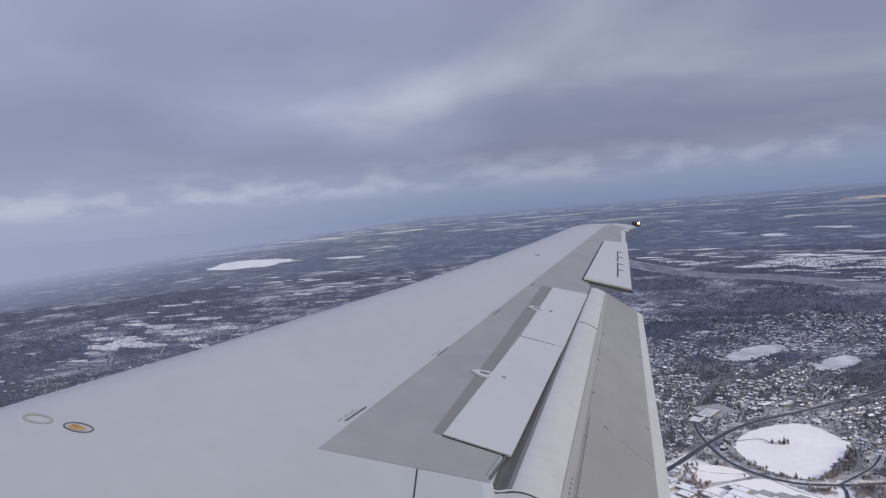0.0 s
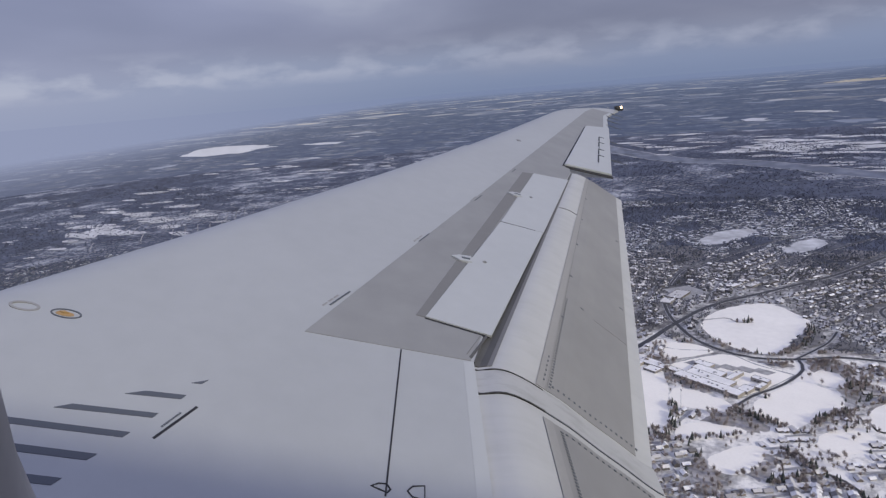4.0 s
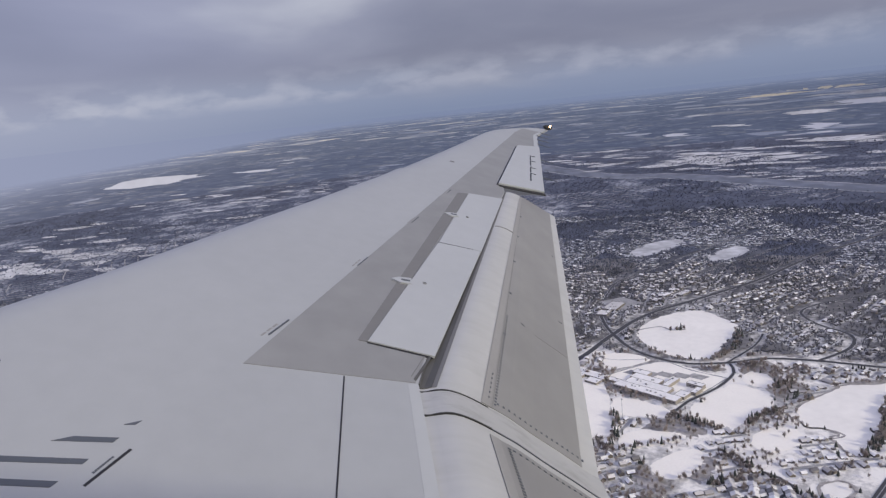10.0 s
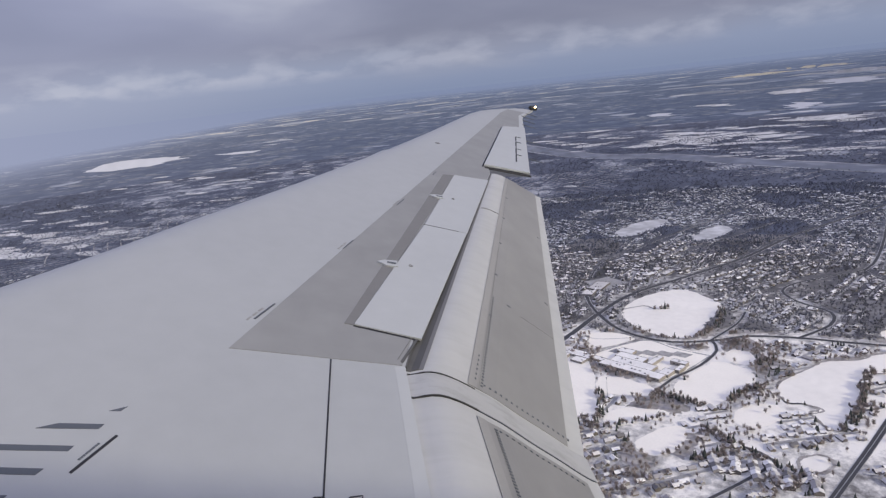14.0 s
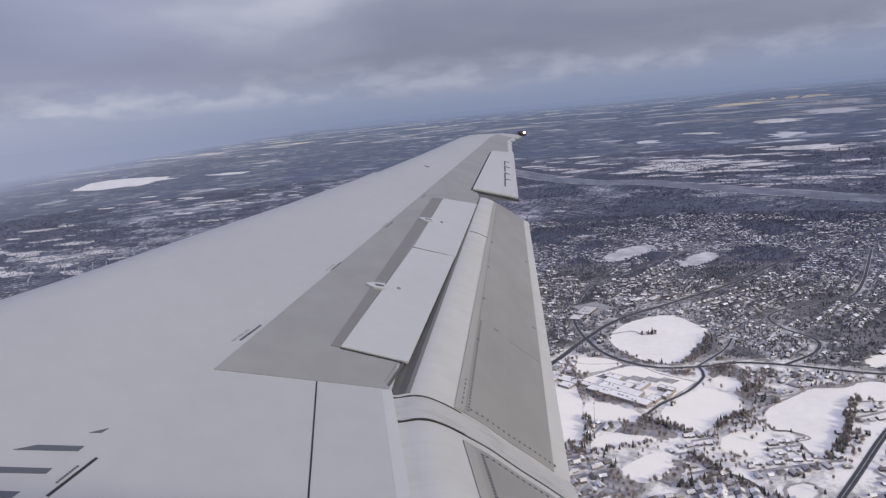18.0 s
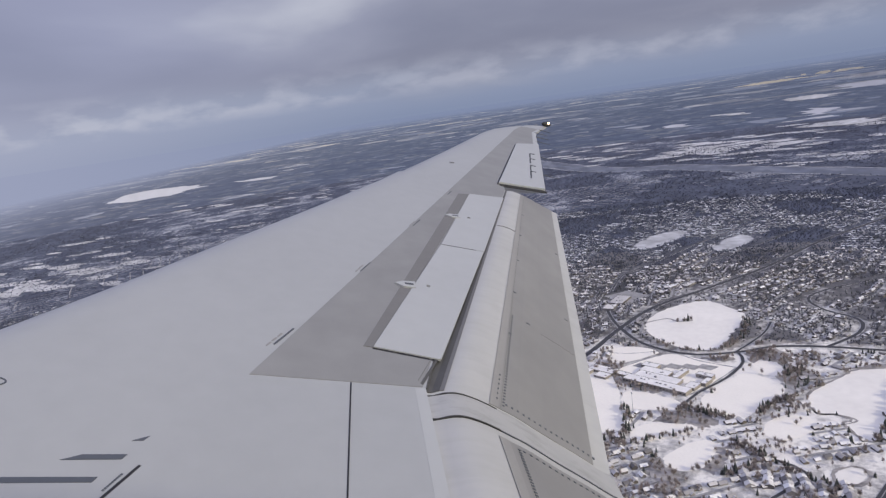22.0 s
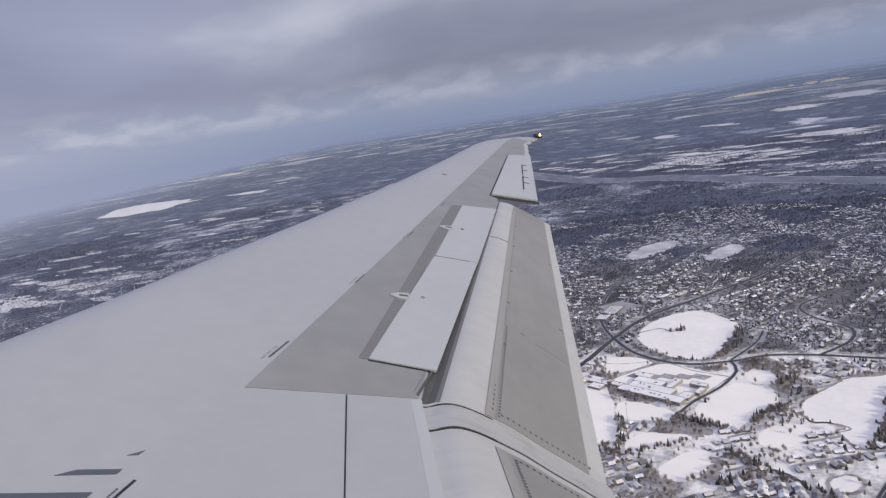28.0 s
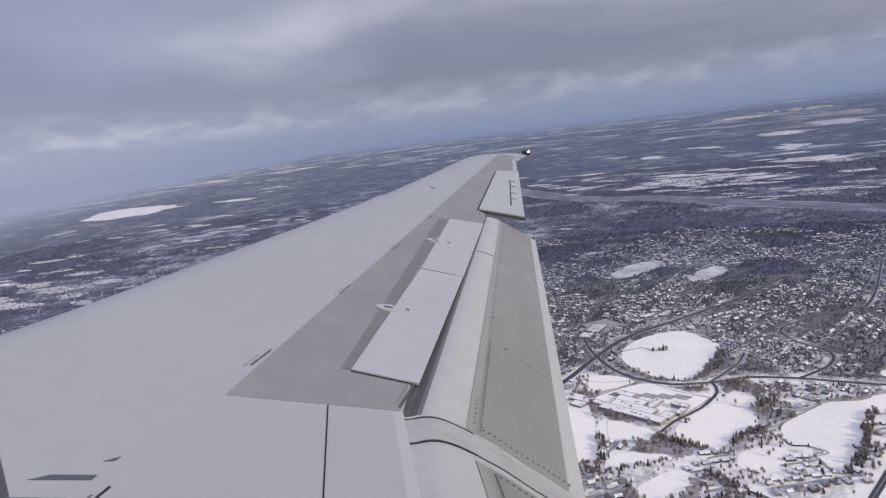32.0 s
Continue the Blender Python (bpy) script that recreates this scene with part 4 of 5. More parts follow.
def value_noise(x, y, size, seed):
    """Smooth noise of 0 to 1 on the plan, with humps of the given size."""
    table = np.random.default_rng(seed).random((256, 256))
    u, v = np.asarray(x) / size + 1000, np.asarray(y) / size + 1000
    i, j = np.floor(u).astype(int), np.floor(v).astype(int)
    a, b = u - i, v - j
    a, b = a * a * (3 - 2 * a), b * b * (3 - 2 * b)
    i, j = i % 255, j % 255
    return (table[i, j] * (1 - a) + table[i + 1, j] * a) * (1 - b) + (table[i, j + 1] * (1 - a) + table[i + 1, j + 1] * a) * b


def inside(x, y, poly):
    hit = np.zeros(np.shape(x), bool)
    for (x0, y0), (x1, y1) in zip(poly, np.roll(poly, -1, 0)):
        cut = ((y0 > y) != (y1 > y)) & (x < (x1 - x0) * (y - y0) / (y1 - y0 + 1e-9) + x0)
        hit ^= cut
    return hit


def near_line(x, y, line, reach):
    """True where a point lies within reach of a line."""
    hit = np.zeros(len(x), bool)
    for a, b in zip(line, line[1:]):
        ok = (np.abs(x - (a[0] + b[0]) / 2) < abs(b[0] - a[0]) / 2 + reach) & (np.abs(y - (a[1] + b[1]) / 2) < abs(b[1] - a[1]) / 2 + reach)
        if not ok.any():
            continue
        d = b - a
        t = np.clip(((x[ok] - a[0]) * d[0] + (y[ok] - a[1]) * d[1]) / (d @ d + 1e-9), 0, 1)
        idx = np.nonzero(ok)[0]
        hit[idx] |= np.hypot(x[ok] - a[0] - t * d[0], y[ok] - a[1] - t * d[1]) < reach
    return hit


SUBURB, PAVED, BARE, WOOD = 0, 1, 2, 3
gx, gy = np.meshgrid(GX0 + CELL * (np.arange(GNX) + 0.5), GY0 + CELL * (np.arange(GNY) + 0.5), indexing="ij")
gx, gy = gx.ravel(), gy.ravel()
zone = np.zeros(len(gx), np.int8)
# the plain of the river and scattered groves are wooded
wood_share = 0.55 * value_noise(gx, gy, 420, 1) + 0.3 * value_noise(gx, gy, 150, 2) + 0.15 * value_noise(gx, gy, 50, 3)
bottoms = near_line(gx, gy, RIVER, 230)
zone[wood_share > np.where(np.hypot(gx, gy) < 1700, 0.67, 0.62)] = WOOD
zone[bottoms & (wood_share > 0.38)] = WOOD
zone[(np.hypot(gx, gy) > 2500) & (wood_share > 0.60)] = WOOD
zone[(np.hypot(gx, gy) > 3300) & (wood_share > np.where(gy < 0, 0.47, 0.56))] = WOOD
for grove in (
        [(940, -350), (925, -385), (880, -375), (860, -330), (910, -330)],
        [(910, -415), (945, -470), (940, -485), (880, -440), (870, -410)],
        [(1050, -400), (1090, -425), (1075, -485), (1055, -510), (1010, -495), (1000, -470), (1030, -445)],
        [(1135, -685), (1165, -725), (1145, -745), (1085, -700), (1095, -680)],
        [(1315, -1075), (1340, -1160), (1305, -1235), (1245, -1175), (1245, -1080), (1170, -990), (1220, -1005)],
        [(1390, -770), (1440, -800), (1460, -830), (1420, -850), (1370, -790)],
        [(2385, -790), (2150, -825), (2040, -700), (2200, -640)]):
    zone[inside(gx, gy, np.array(grove, float))] = WOOD
for quarter in ([(640, -470), (1000, -960), (1200, -1230), (1500, -1700), (1000, -1500), (700, -900)], [(1420, -1290), (1580, -1300), (2150, -1900), (2000, -2100), (1500, -1700)]):
    zone[inside(gx, gy, np.array(quarter, float)) & (wood_share < 0.62)] = SUBURB
zone[inside(gx, gy, np.array([(1240, -760), (1500, -830), (1750, -1000), (1900, -1500), (1500, -1350), (1350, -1160), (1310, -1070), (1220, -1000), (1200, -900)], float)) & (wood_share < 0.72)] = SUBURB
zone[inside(gx, gy, np.array([(1250, -760), (1205, -900), (1170, -990), (1110, -965), (1118, -830), (1090, -760), (1170, -740)], float))] = SUBURB
for p in OPEN:
    zone[inside(gx, gy, p)] = BARE
zone[near_line(gx, gy, RIVER, 125)] = BARE
for line, w in ROADS:
    zone[near_line(gx, gy, line, w / 2 + 11)] = PAVED


def zone_at(x, y):
    i, j = ((np.asarray(x) - GX0) / CELL).astype(int), ((np.asarray(y) - GY0) / CELL).astype(int)
    ok = (i >= 0) & (i < GNX) & (j >= 0) & (j < GNY)
    return np.where(ok, zone[np.clip(i, 0, GNX - 1) * GNY + np.clip(j, 0, GNY - 1)], BARE)


def in_view(x, y):
    """The part of the land that the cabin window looks out on."""
    d, a = np.hypot(x, y), np.degrees(np.arctan2(y, x))
    return (d > 780) & (d < 6980) & (a > -60) & (a < np.where(d < 2100, 8, 42))


# side streets: each quarter has its own direction and bend
def quarters(size=390.0):
    r = np.random.default_rng(17)
    out = []
    for u in np.arange(500, 4500, size):
        for v in np.arange(-3100, 3300, size):
            px, py = u + r.uniform(-0.38, 0.38) * size, v + r.uniform(-0.38, 0.38) * size
            d, a = math.hypot(px, py), math.degrees(math.atan2(py, px))
            turn = r.choice([-64, -64, -52, -78, 24, 12, -30, 60]) + r.uniform(-9, 9)
            if 500 < d < 4500 and -66 < a < 45:
                out.append((px, py, radians(turn), r.uniform(48, 62), r.uniform(0, 6.28), r.uniform(120, 260), r.uniform(8, 34)))
    return np.array(out)


def side_streets():
    verts, faces, houses, count = [], [], [], 0
    all_quarters = quarters()
    for q, (cx, cy, turn, gap, phase, wave, bend) in enumerate(all_quarters):
        co, si = math.cos(turn), math.sin(turn)
        for family in (0, 1):
            for s in np.arange(-420, 420, gap if family == 0 else 170 + gap):
                t = np.arange(-420, 421, 15.0)
                a, b = (t, s + bend * np.sin(t / wave + phase) + 0 * t) if family == 0 else (s + 12 * np.sin(t / 130 + phase), t)
                line = np.stack([cx + a * co - b * si, cy + a * si + b * co], 1)
                own = np.argmin(np.hypot(line[:, :1] - all_quarters[None, :, 0], line[:, 1:] - all_quarters[None, :, 1]), 1) == q
                keep = own & (np.hypot(*line.T) < 4300) & in_view(line[:, 0], line[:, 1]) & (zone_at(line[:, 0], line[:, 1]) == SUBURB)
                for run in np.split(np.arange(len(t)), np.nonzero(np.diff(keep.astype(int)))[0] + 1):
                    if not keep[run[0]] or len(run) < 4:
                        continue
                    e, f = ribbon(line[run], 6.0)
                    p = np.concatenate([e, f])
                    x, y, z, k = lay(p[:, 0], p[:, 1], 0.58 if family else 0.62)
                    n = len(run)
                    i = np.arange(n - 1)
                    verts.append(np.stack([x, y, z], 1))
                    faces.append(np.stack([i, i + n, i + n + 1, i + 1], 1) + count)
                    count += 2 * n
                    if family == 0:
                        l = line[run]
                        way = np.gradient(l, axis=0)
                        for side in (-1, 1):
                            at = np.arange(4, (n - 1) * 15, 15.5)
                            steps = np.arange(n) * 15
                            hx, hy = np.interp(at, steps, l[:, 0]), np.interp(at, steps, l[:, 1])
                            ang = np.arctan2(np.interp(at, steps, way[:, 1]), np.interp(at, steps, way[:, 0]))
                            off = side * rng.uniform(12, 20, len(at))
                            hx, hy = hx - np.sin(ang) * off + rng.uniform(-4, 4, len(at)), hy + np.cos(ang) * off + rng.uniform(-4, 4, len(at))
                            houses.append(np.stack([hx, hy, ang + rng.choice([0, 0, 0, math.pi / 2], len(at)) + rng.uniform(-0.12, 0.12, len(at))], 1))
    ob = mesh_object("side_streets", np.concatenate(verts), np.concatenate(faces), ["street"])
    tagged(ob, "narrow side streets half covered with snow", "road", kind="stuff")
    return np.concatenate(houses)


def yards(spots):
    """Patches of trodden snow round the houses."""
    sel = spots[(np.hypot(spots[:, 0], spots[:, 1]) < 3600) & (rng.random(len(spots)) < 0.8)]
    n = len(sel)
    w, d = rng.uniform(8, 19, n), rng.uniform(7, 15, n)
    ring = []
    for q in range(6):
        a = 2 * math.pi * q / 6 + 0.3
        u, v = w * math.cos(a) * rng.uniform(0.6, 1.2, n), d * math.sin(a) * rng.uniform(0.6, 1.2, n)
        c, sn = np.cos(sel[:, 2]), np.sin(sel[:, 2])
        ring.append(np.stack(lay(sel[:, 0] + u * c - v * sn, sel[:, 1] + u * sn + v * c, 0.16 + 0.0004 * (np.arange(n) % 300))[:3], 1))
    ring = np.stack(ring, 1).reshape(-1, 3)
    base = np.arange(n)[:, None] * 6
    faces = np.concatenate([base + np.array([[0, 1, 2, 3]]), base + np.array([[0, 3, 4, 5]])])
    tagged(mesh_object("front_yards", ring, faces, ["yard_snow"]), "snowy yards round the suburban houses", "yards", kind="stuff")


houses = side_streets()
away = np.hypot(houses[:, 0], houses[:, 1])
houses = houses[(zone_at(houses[:, 0], houses[:, 1]) == SUBURB) & in_view(houses[:, 0], houses[:, 1]) & (rng.random(len(houses)) > np.where(away > 3300, np.where(houses[:, 1] < -300, 1.0, 0.5), np.where(away > 2700, 0.25, 0.1)) + 0.55 * (houses[:, 1] > 700))]
yards(houses)


def house_shape(wide, deep, wall, rise, wing=False):
    """Triangles of a house with a gabled roof: walls, then roof. Long side along x."""
    w, d, e = wide / 2, deep / 2, 0.5
    v = [(-w, -d, 0), (w, -d, 0), (w, d, 0), (-w, d, 0), (-w, -d, wall), (w, -d, wall), (w, d, wall), (-w, d, wall), (-w, 0, wall + rise), (w, 0, wall + rise)]
    f = [(0, 1, 5), (0, 5, 4), (2, 3, 7), (2, 7, 6), (1, 2, 6), (1, 6, 5), (3, 0, 4), (3, 4, 7), (5, 6, 9), (7, 4, 8)]
    k = rise / d * e
    v += [(-w - e, -d - e, wall - k + 0.15), (w + e, -d - e, wall - k + 0.15), (w + e, 0, wall + rise + 0.15), (-w - e, 0, wall + rise + 0.15), (-w - e, d + e, wall - k + 0.15), (w + e, d + e, wall - k + 0.15)]
    f += [(10, 11, 12), (10, 12, 13), (13, 12, 15), (13, 15, 14)]
    m = [0] * 10 + [1] * 4
    if wing:
        v2, f2, m2 = house_shape(deep * 0.8, 6.5, wall - 0.4, rise * 0.75)
        n = len(v)
        v += [(x * 0.0 + y + w * 0.45, x - d * 0.75, z) for x, y, z in v2]
        f += [tuple(i + n for i in t) for t in f2]
        m += m2
    return v, f, m


HOUSES = [house_shape(*s) for s in ((13, 8.5, 3.0, 2.3), (15, 9, 3.2, 2.6, True), (11, 9, 4.8, 2.8), (17, 9.5, 3.0, 2.4, True), (12, 8, 3.4, 3.0, True), (9, 7, 2.8, 2.0))]


def scatter(name, shapes, spots, mats, sizes, heights=None):
    """One mesh of many copies: spots x, y, turn; shapes picked by chance."""
    pick = rng.integers(0, len(shapes), len(spots))
    verts, faces, index, count = [], [], [], 0
    for s, (v, f, m) in enumerate(shapes):
        sel = pick == s
        if not sel.any():
            continue
        v, f, m = np.array(v, float), np.array(f), np.array(m)
        px, py, turn = spots[sel].T
        x, y, z, k = lay(px, py)
        size = sizes[sel] * k
        tall = size if heights is None else heights[sel] * k
        c, sn = np.cos(turn + SWING), np.sin(turn + SWING)
        n = len(px)
        vx = x[:, None] + (v[None, :, 0] * c[:, None] - v[None, :, 1] * sn[:, None]) * size[:, None]
        vy = y[:, None] + (v[None, :, 0] * sn[:, None] + v[None, :, 1] * c[:, None]) * size[:, None]
        vz = z[:, None] + v[None, :, 2] * tall[:, None]
        verts.append(np.stack([vx, vy, vz], -1).reshape(-1, 3))
        faces.append((f[None] + (np.arange(n) * len(v))[:, None, None] + count).reshape(-1, 3))
        index.append(np.tile(m, n))
        count += n * len(v)
    return mesh_object(name, np.concatenate(verts), np.concatenate(faces), mats, np.concatenate(index))


near_first = np.argsort(np.hypot(houses[:, 0], houses[:, 1]))
houses = houses[near_first]
NEAR_HOUSES = 300
middle, outer = houses[NEAR_HOUSES:], houses[np.hypot(houses[:, 0], houses[:, 1]) >= 2300]
middle = middle[np.hypot(middle[:, 0], middle[:, 1]) < 2300]
tagged(scatter("suburb_houses", HOUSES, middle, ["siding", "roof_snow"], rng.uniform(0.65, 1.2, len(middle))), "rows of suburban houses with snow-covered roofs", "house", kind="stuff")
tagged(scatter("suburb_houses", HOUSES, outer, ["far_siding", "far_roof"], rng.uniform(0.65, 1.2, len(outer))), "farther rows of small snowy houses in colours muted for haze", "house", kind="stuff")


# trees: bare broadleaf crowns of twigs, and dark conifers
def bare_tree(seed, twigs=16, thick=1.0, stem=True):
    r = np.random.default_rng(seed)
    v, f = [], []

    def spike(base, tip, wide):
        b, t = np.array(base), np.array(tip)
        side = np.cross(t - b, r.normal(size=3))
        side *= wide / (np.linalg.norm(side) + 1e-9)
        n = len(v)
        v.extend([b + side, b - side, t])
        f.append((n, n + 1, n + 2))

    for a in (0, 2.1, 4.2) if stem else ():
        n = len(v)
        v.extend([(0.28 * math.cos(a), 0.28 * math.sin(a), 0), (0.28 * math.cos(a + 2.1), 0.28 * math.sin(a + 2.1), 0), (0, 0, 6.5)])
        f.append((n, n + 1, n + 2))
    for _ in range(twigs):
        a, u, h = r.uniform(0, 2 * math.pi), r.uniform(0.35, 1), r.uniform(0.15, 1)
        out = 4.4 * u * math.sqrt(max(0.15, 1 - (h - 0.35) ** 2 * 1.4))
        tip = (out * math.cos(a), out * math.sin(a), 3.0 + 7.5 * h)
        spike((tip[0] * 0.2, tip[1] * 0.2, 2.2 + 4.0 * h), tip, thick * r.uniform(0.4, 0.95))
    return v, f, [0] * len(f)


def conifer(seed):
    r = np.random.default_rng(seed)
    v, f = [], []
    for z0, z1, rad in ((0.8, 5.2, 2.4), (3.2, 8.0, 1.9), (6.0, 10.5, 1.3), (8.4, 12.4, 0.8)):
        n, k = len(v), 6
        v.append((0, 0, z1))
        for i in range(k):
            a = 2 * math.pi * (i + r.uniform(-0.2, 0.2)) / k
            q = rad * r.uniform(0.7, 1.15)
            v.append((q * math.cos(a), q * math.sin(a), z0 + r.uniform(-0.4, 0.4)))
        f += [(n, n + 1 + i, n + 1 + (i + 1) % k) for i in range(k)]
    return v, f, [0] * len(f)


PINES = [conifer(s) for s in range(4)]
FULL, PLAIN = [bare_tree(s, 76, 0.45) for s in range(6)], [bare_tree(20 + s, 12, 1.0) for s in range(5)]
CLUMP, TUFT = [bare_tree(30 + s, 6, 1.3) for s in range(4)], [bare_tree(50 + s, 4, 1.8, False) for s in range(4)]


def tree_spots(low, high, per_km2, zones, chance=None):
    """Random spots between two distances, so many to the square kilometre."""
    count = int(per_km2 * radians(102) / 2 * (high ** 2 - low ** 2) / 1e6)
    d = np.sqrt(rng.uniform(low ** 2, high ** 2, count))
    a = np.radians(rng.uniform(-60, 42, count))
    x, y = d * np.cos(a), d * np.sin(a)
    ok = in_view(x, y) & np.isin(zone_at(x, y), zones)
    x, y = x[ok], y[ok]
    if chance is not None:
        ok = rng.random(len(x)) < chance(x, y)
        x, y = x[ok], y[ok]
    return np.stack([x, y, rng.uniform(0, 6.28, len(x))], 1)


def plant(name, shapes, spots, mat, size, tall, label, category):
    n = len(spots)
    tagged(scatter(name, shapes, spots, [mat], rng.uniform(*size, n), rng.uniform(*tall, n)), label, category, kind="stuff")


groves = lambda x, y: np.clip(0.15 + 1.7 * (0.65 * value_noise(x, y, 190, 11) + 0.35 * value_noise(x, y, 60, 13) - 0.22), 0.12, 1)
clumps = lambda x, y: 0.10 + 0.9 * (value_noise(x, y, 70, 14) > 0.55)
thinning = lambda x, y: np.clip((7000 - np.hypot(x, y)) / 2600, 0, 1) * (0.55 + 0.45 * (value_noise(x, y, 220, 12) > 0.45))
plant("bare_woods", FULL, tree_spots(780, 1500, 9500, [WOOD]), "twigs", (0.9, 1.5), (0.85, 1.45), "leafless brown winter woods over snow", "woods")
plant("bare_woods", PLAIN, tree_spots(1500, 2300, 9500, [WOOD]), "mid_twigs", (0.85, 1.4), (0.8, 1.3), "leafless brown winter woods over snow", "woods")
plant("bare_woods", PLAIN, tree_spots(2150, 3350, 9500, [WOOD]), "outer_twigs", (0.85, 1.4), (0.8, 1.3), "leafless winter woods over snow, greyed for haze", "woods")
plant("far_woods", TUFT, tree_spots(3300, 6980, 2600, [WOOD], thinning), "far_twigs", (1.3, 2.2), (0.9, 1.5), "distant leafless woods tinted grey-blue for haze", "woods")
plant("yard_trees", FULL, tree_spots(780, 1500, 9000, [SUBURB], clumps), "twigs", (0.7, 1.45), (0.75, 1.4), "scattered leafless trees between houses", "trees")
plant("yard_trees", PLAIN, tree_spots(1500, 2150, 17000, [SUBURB], groves), "mid_twigs", (0.75, 1.35), (0.7, 1.25), "scattered leafless trees between houses", "trees")
plant("yard_trees", CLUMP, tree_spots(2150, 3300, 13500, [SUBURB], groves), "outer_twigs", (0.85, 1.4), (0.65, 1.15), "scattered leafless trees between houses", "trees")
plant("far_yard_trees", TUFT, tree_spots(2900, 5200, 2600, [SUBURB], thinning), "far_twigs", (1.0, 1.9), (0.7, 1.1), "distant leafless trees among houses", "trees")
plant("pine_groves", PINES, tree_spots(780, 2600, 6000, [SUBURB, WOOD], lambda x, y: 0.015 + 0.42 * (value_noise(x, y, 60, 21) > np.where(np.hypot(x, y) < 1400, 0.78, 0.84))), "pine", (0.9, 1.5), (0.55, 1.0), "dark green conifers in small groves", "trees")

# ---- details of the wing ----
STRIPES = [
    [(3.977, 0.810), (4.018, 0.740), (4.037, 0.577), (4.005, 0.590)],
    [(3.826, 1.021), (3.864, 0.966), (3.896, 0.645), (3.865, 0.656)],
    [(3.690, 1.28), (3.728, 1.22), (3.764, 0.704), (3.730, 0.720)],
    [(3.545, 1.54), (3.585, 1.48), (3.626, 0.768), (3.588, 0.789)],
    [(3.400, 1.72), (3.440, 1.66), (3.490, 0.829), (3.452, 0.846)],
    [(3.260, 1.90), (3.300, 1.84), (3.350, 0.890), (3.312, 0.910)],
    [(4.123, 0.584), (4.164, 0.521), (4.129, 0.540)],
]
for corners in STRIPES:
    part("walkway_stripe", slab(corners, 0.004, 0.002), "mark", wing, "dark grey anti-slip stripe")
part("warning_line", bar((3.977, 0.513), (3.753, 0.612), 0.012), "black", wing, "black boundary line")
for i in range(9):
    k = i / 9
    a = (lerp(3.823, 3.927, k), lerp(0.606, 0.562, k))
    part("caption", bar(a, (a[0] + 0.008, a[1] - 0.0035), 0.009, 0.003, 0.002), "mark", wing, "small dark caption, unreadable")
part("panel_seam", bar((4.722, -0.346), (3.66, -0.316), 0.0075, 0.004, 0.0022), "black", wing, "black sealed panel joint")
part("panel_seam", bar((3.62, -0.315), (1.75, -0.27), 0.0075, 0.004, 0.0022), "black", wing, "black sealed panel joint")
part("edge_strip", slab([(1.8, -0.70), (4.728, -0.697), (4.738, -0.757), (1.8, -0.79)], 0.003, 0.0008), "spoiler_white", wing, "thin trailing edge strip")


def outline(points, wide):
    """A closed painted line through plan points."""
    bm = bmesh.new()
    n = len(points)
    mid = Vector((sum(p[0] for p in points) / n, sum(p[1] for p in points) / n))
    rings = []
    for grow in (1, -1):
        ring = []
        for p in points:
            q = Vector(p) + (Vector(p) - mid).normalized() * grow * wide / 2
            ring.append([bm.verts.new((q.x, q.y, top_z(q.x) + h)) for h in (0.003, -0.002)])
        rings.append(ring)
    a, b = rings
    for i in range(n):
        j = (i + 1) % n
        bm.faces.new((a[i][0], a[j][0], b[j][0], b[i][0]))
        bm.faces.new((a[i][1], a[j][1], a[j][0], a[i][0]))
        bm.faces.new((b[i][0], b[j][0], b[j][1], b[i][1]))
    bmesh.ops.recalc_face_normals(bm, faces=bm.faces)
    return bm


def circle(c, r, n=28, flat=1.0):
    return [(c[0] + flat * r * math.cos(2 * math.pi * i / n), c[1] + r * math.sin(2 * math.pi * i / n)) for i in range(n)]


ring_mark = part("hoist_marker", outline(circle((4.456, 1.274), 0.066, 28, 0.52), 0.008), "mark", wing, "dark ring round a yellow fitting mark")
part("marker_paint", slab(circle((4.452, 1.278), 0.042, 20, 0.42), 0.004, 0.0022), "yellow", ring_mark, "amber painted patch")
part("fitting", slab([(4.462, 1.31), (4.472, 1.285), (4.46, 1.262), (4.450, 1.285)], 0.012, 0.008, 0.002), "yellow", ring_mark, "small amber fitting")
part("faint_ring", outline(circle((4.455, 1.462), 0.062, 28, 0.52), 0.014), "nose_grey", wing, "faint worn ring")
part("latch_mark", outline([(3.702, -0.255), (3.722, -0.285), (3.726, -0.318), (3.700, -0.335), (3.680, -0.322), (3.690, -0.292)], 0.007), "black", wing, "black looped latch outline")
part("latch_mark", outline([(3.707, -0.404), (3.737, -0.425), (3.751, -0.476), (3.675, -0.476), (3.680, -0.425)], 0.006), "black", wing, "black looped latch outline")

# fittings along the front of the grey panel
for a, b in (((5.035, 0.085), (5.241, -0.010)), ((6.235, -0.437), (6.424, -0.516)), ((7.467, -0.963), (7.674, -1.050)), ((8.74, -1.49), (8.90, -1.555))):
    part("vent_slot", bar(a, b, 0.010, 0.006, 0.004), "mark", wing, "narrow dark slot")
    for k in (0.0, 0.28, 0.56):
        p, q = mix2(a, b, k), mix2(a, b, k + 0.2)
        part("slot_caption", bar((p[0] - 0.02, p[1] + 0.04), (q[0] - 0.02, q[1] + 0.04), 0.012, 0.003, 0.002), "nose_grey", wing, "faint grey caption, unreadable")
part("fuel_cap", slab(circle((10.405, -1.802), 0.036, 18), 0.006, 0.003), "hinge_grey", wing, "small dark round cap")
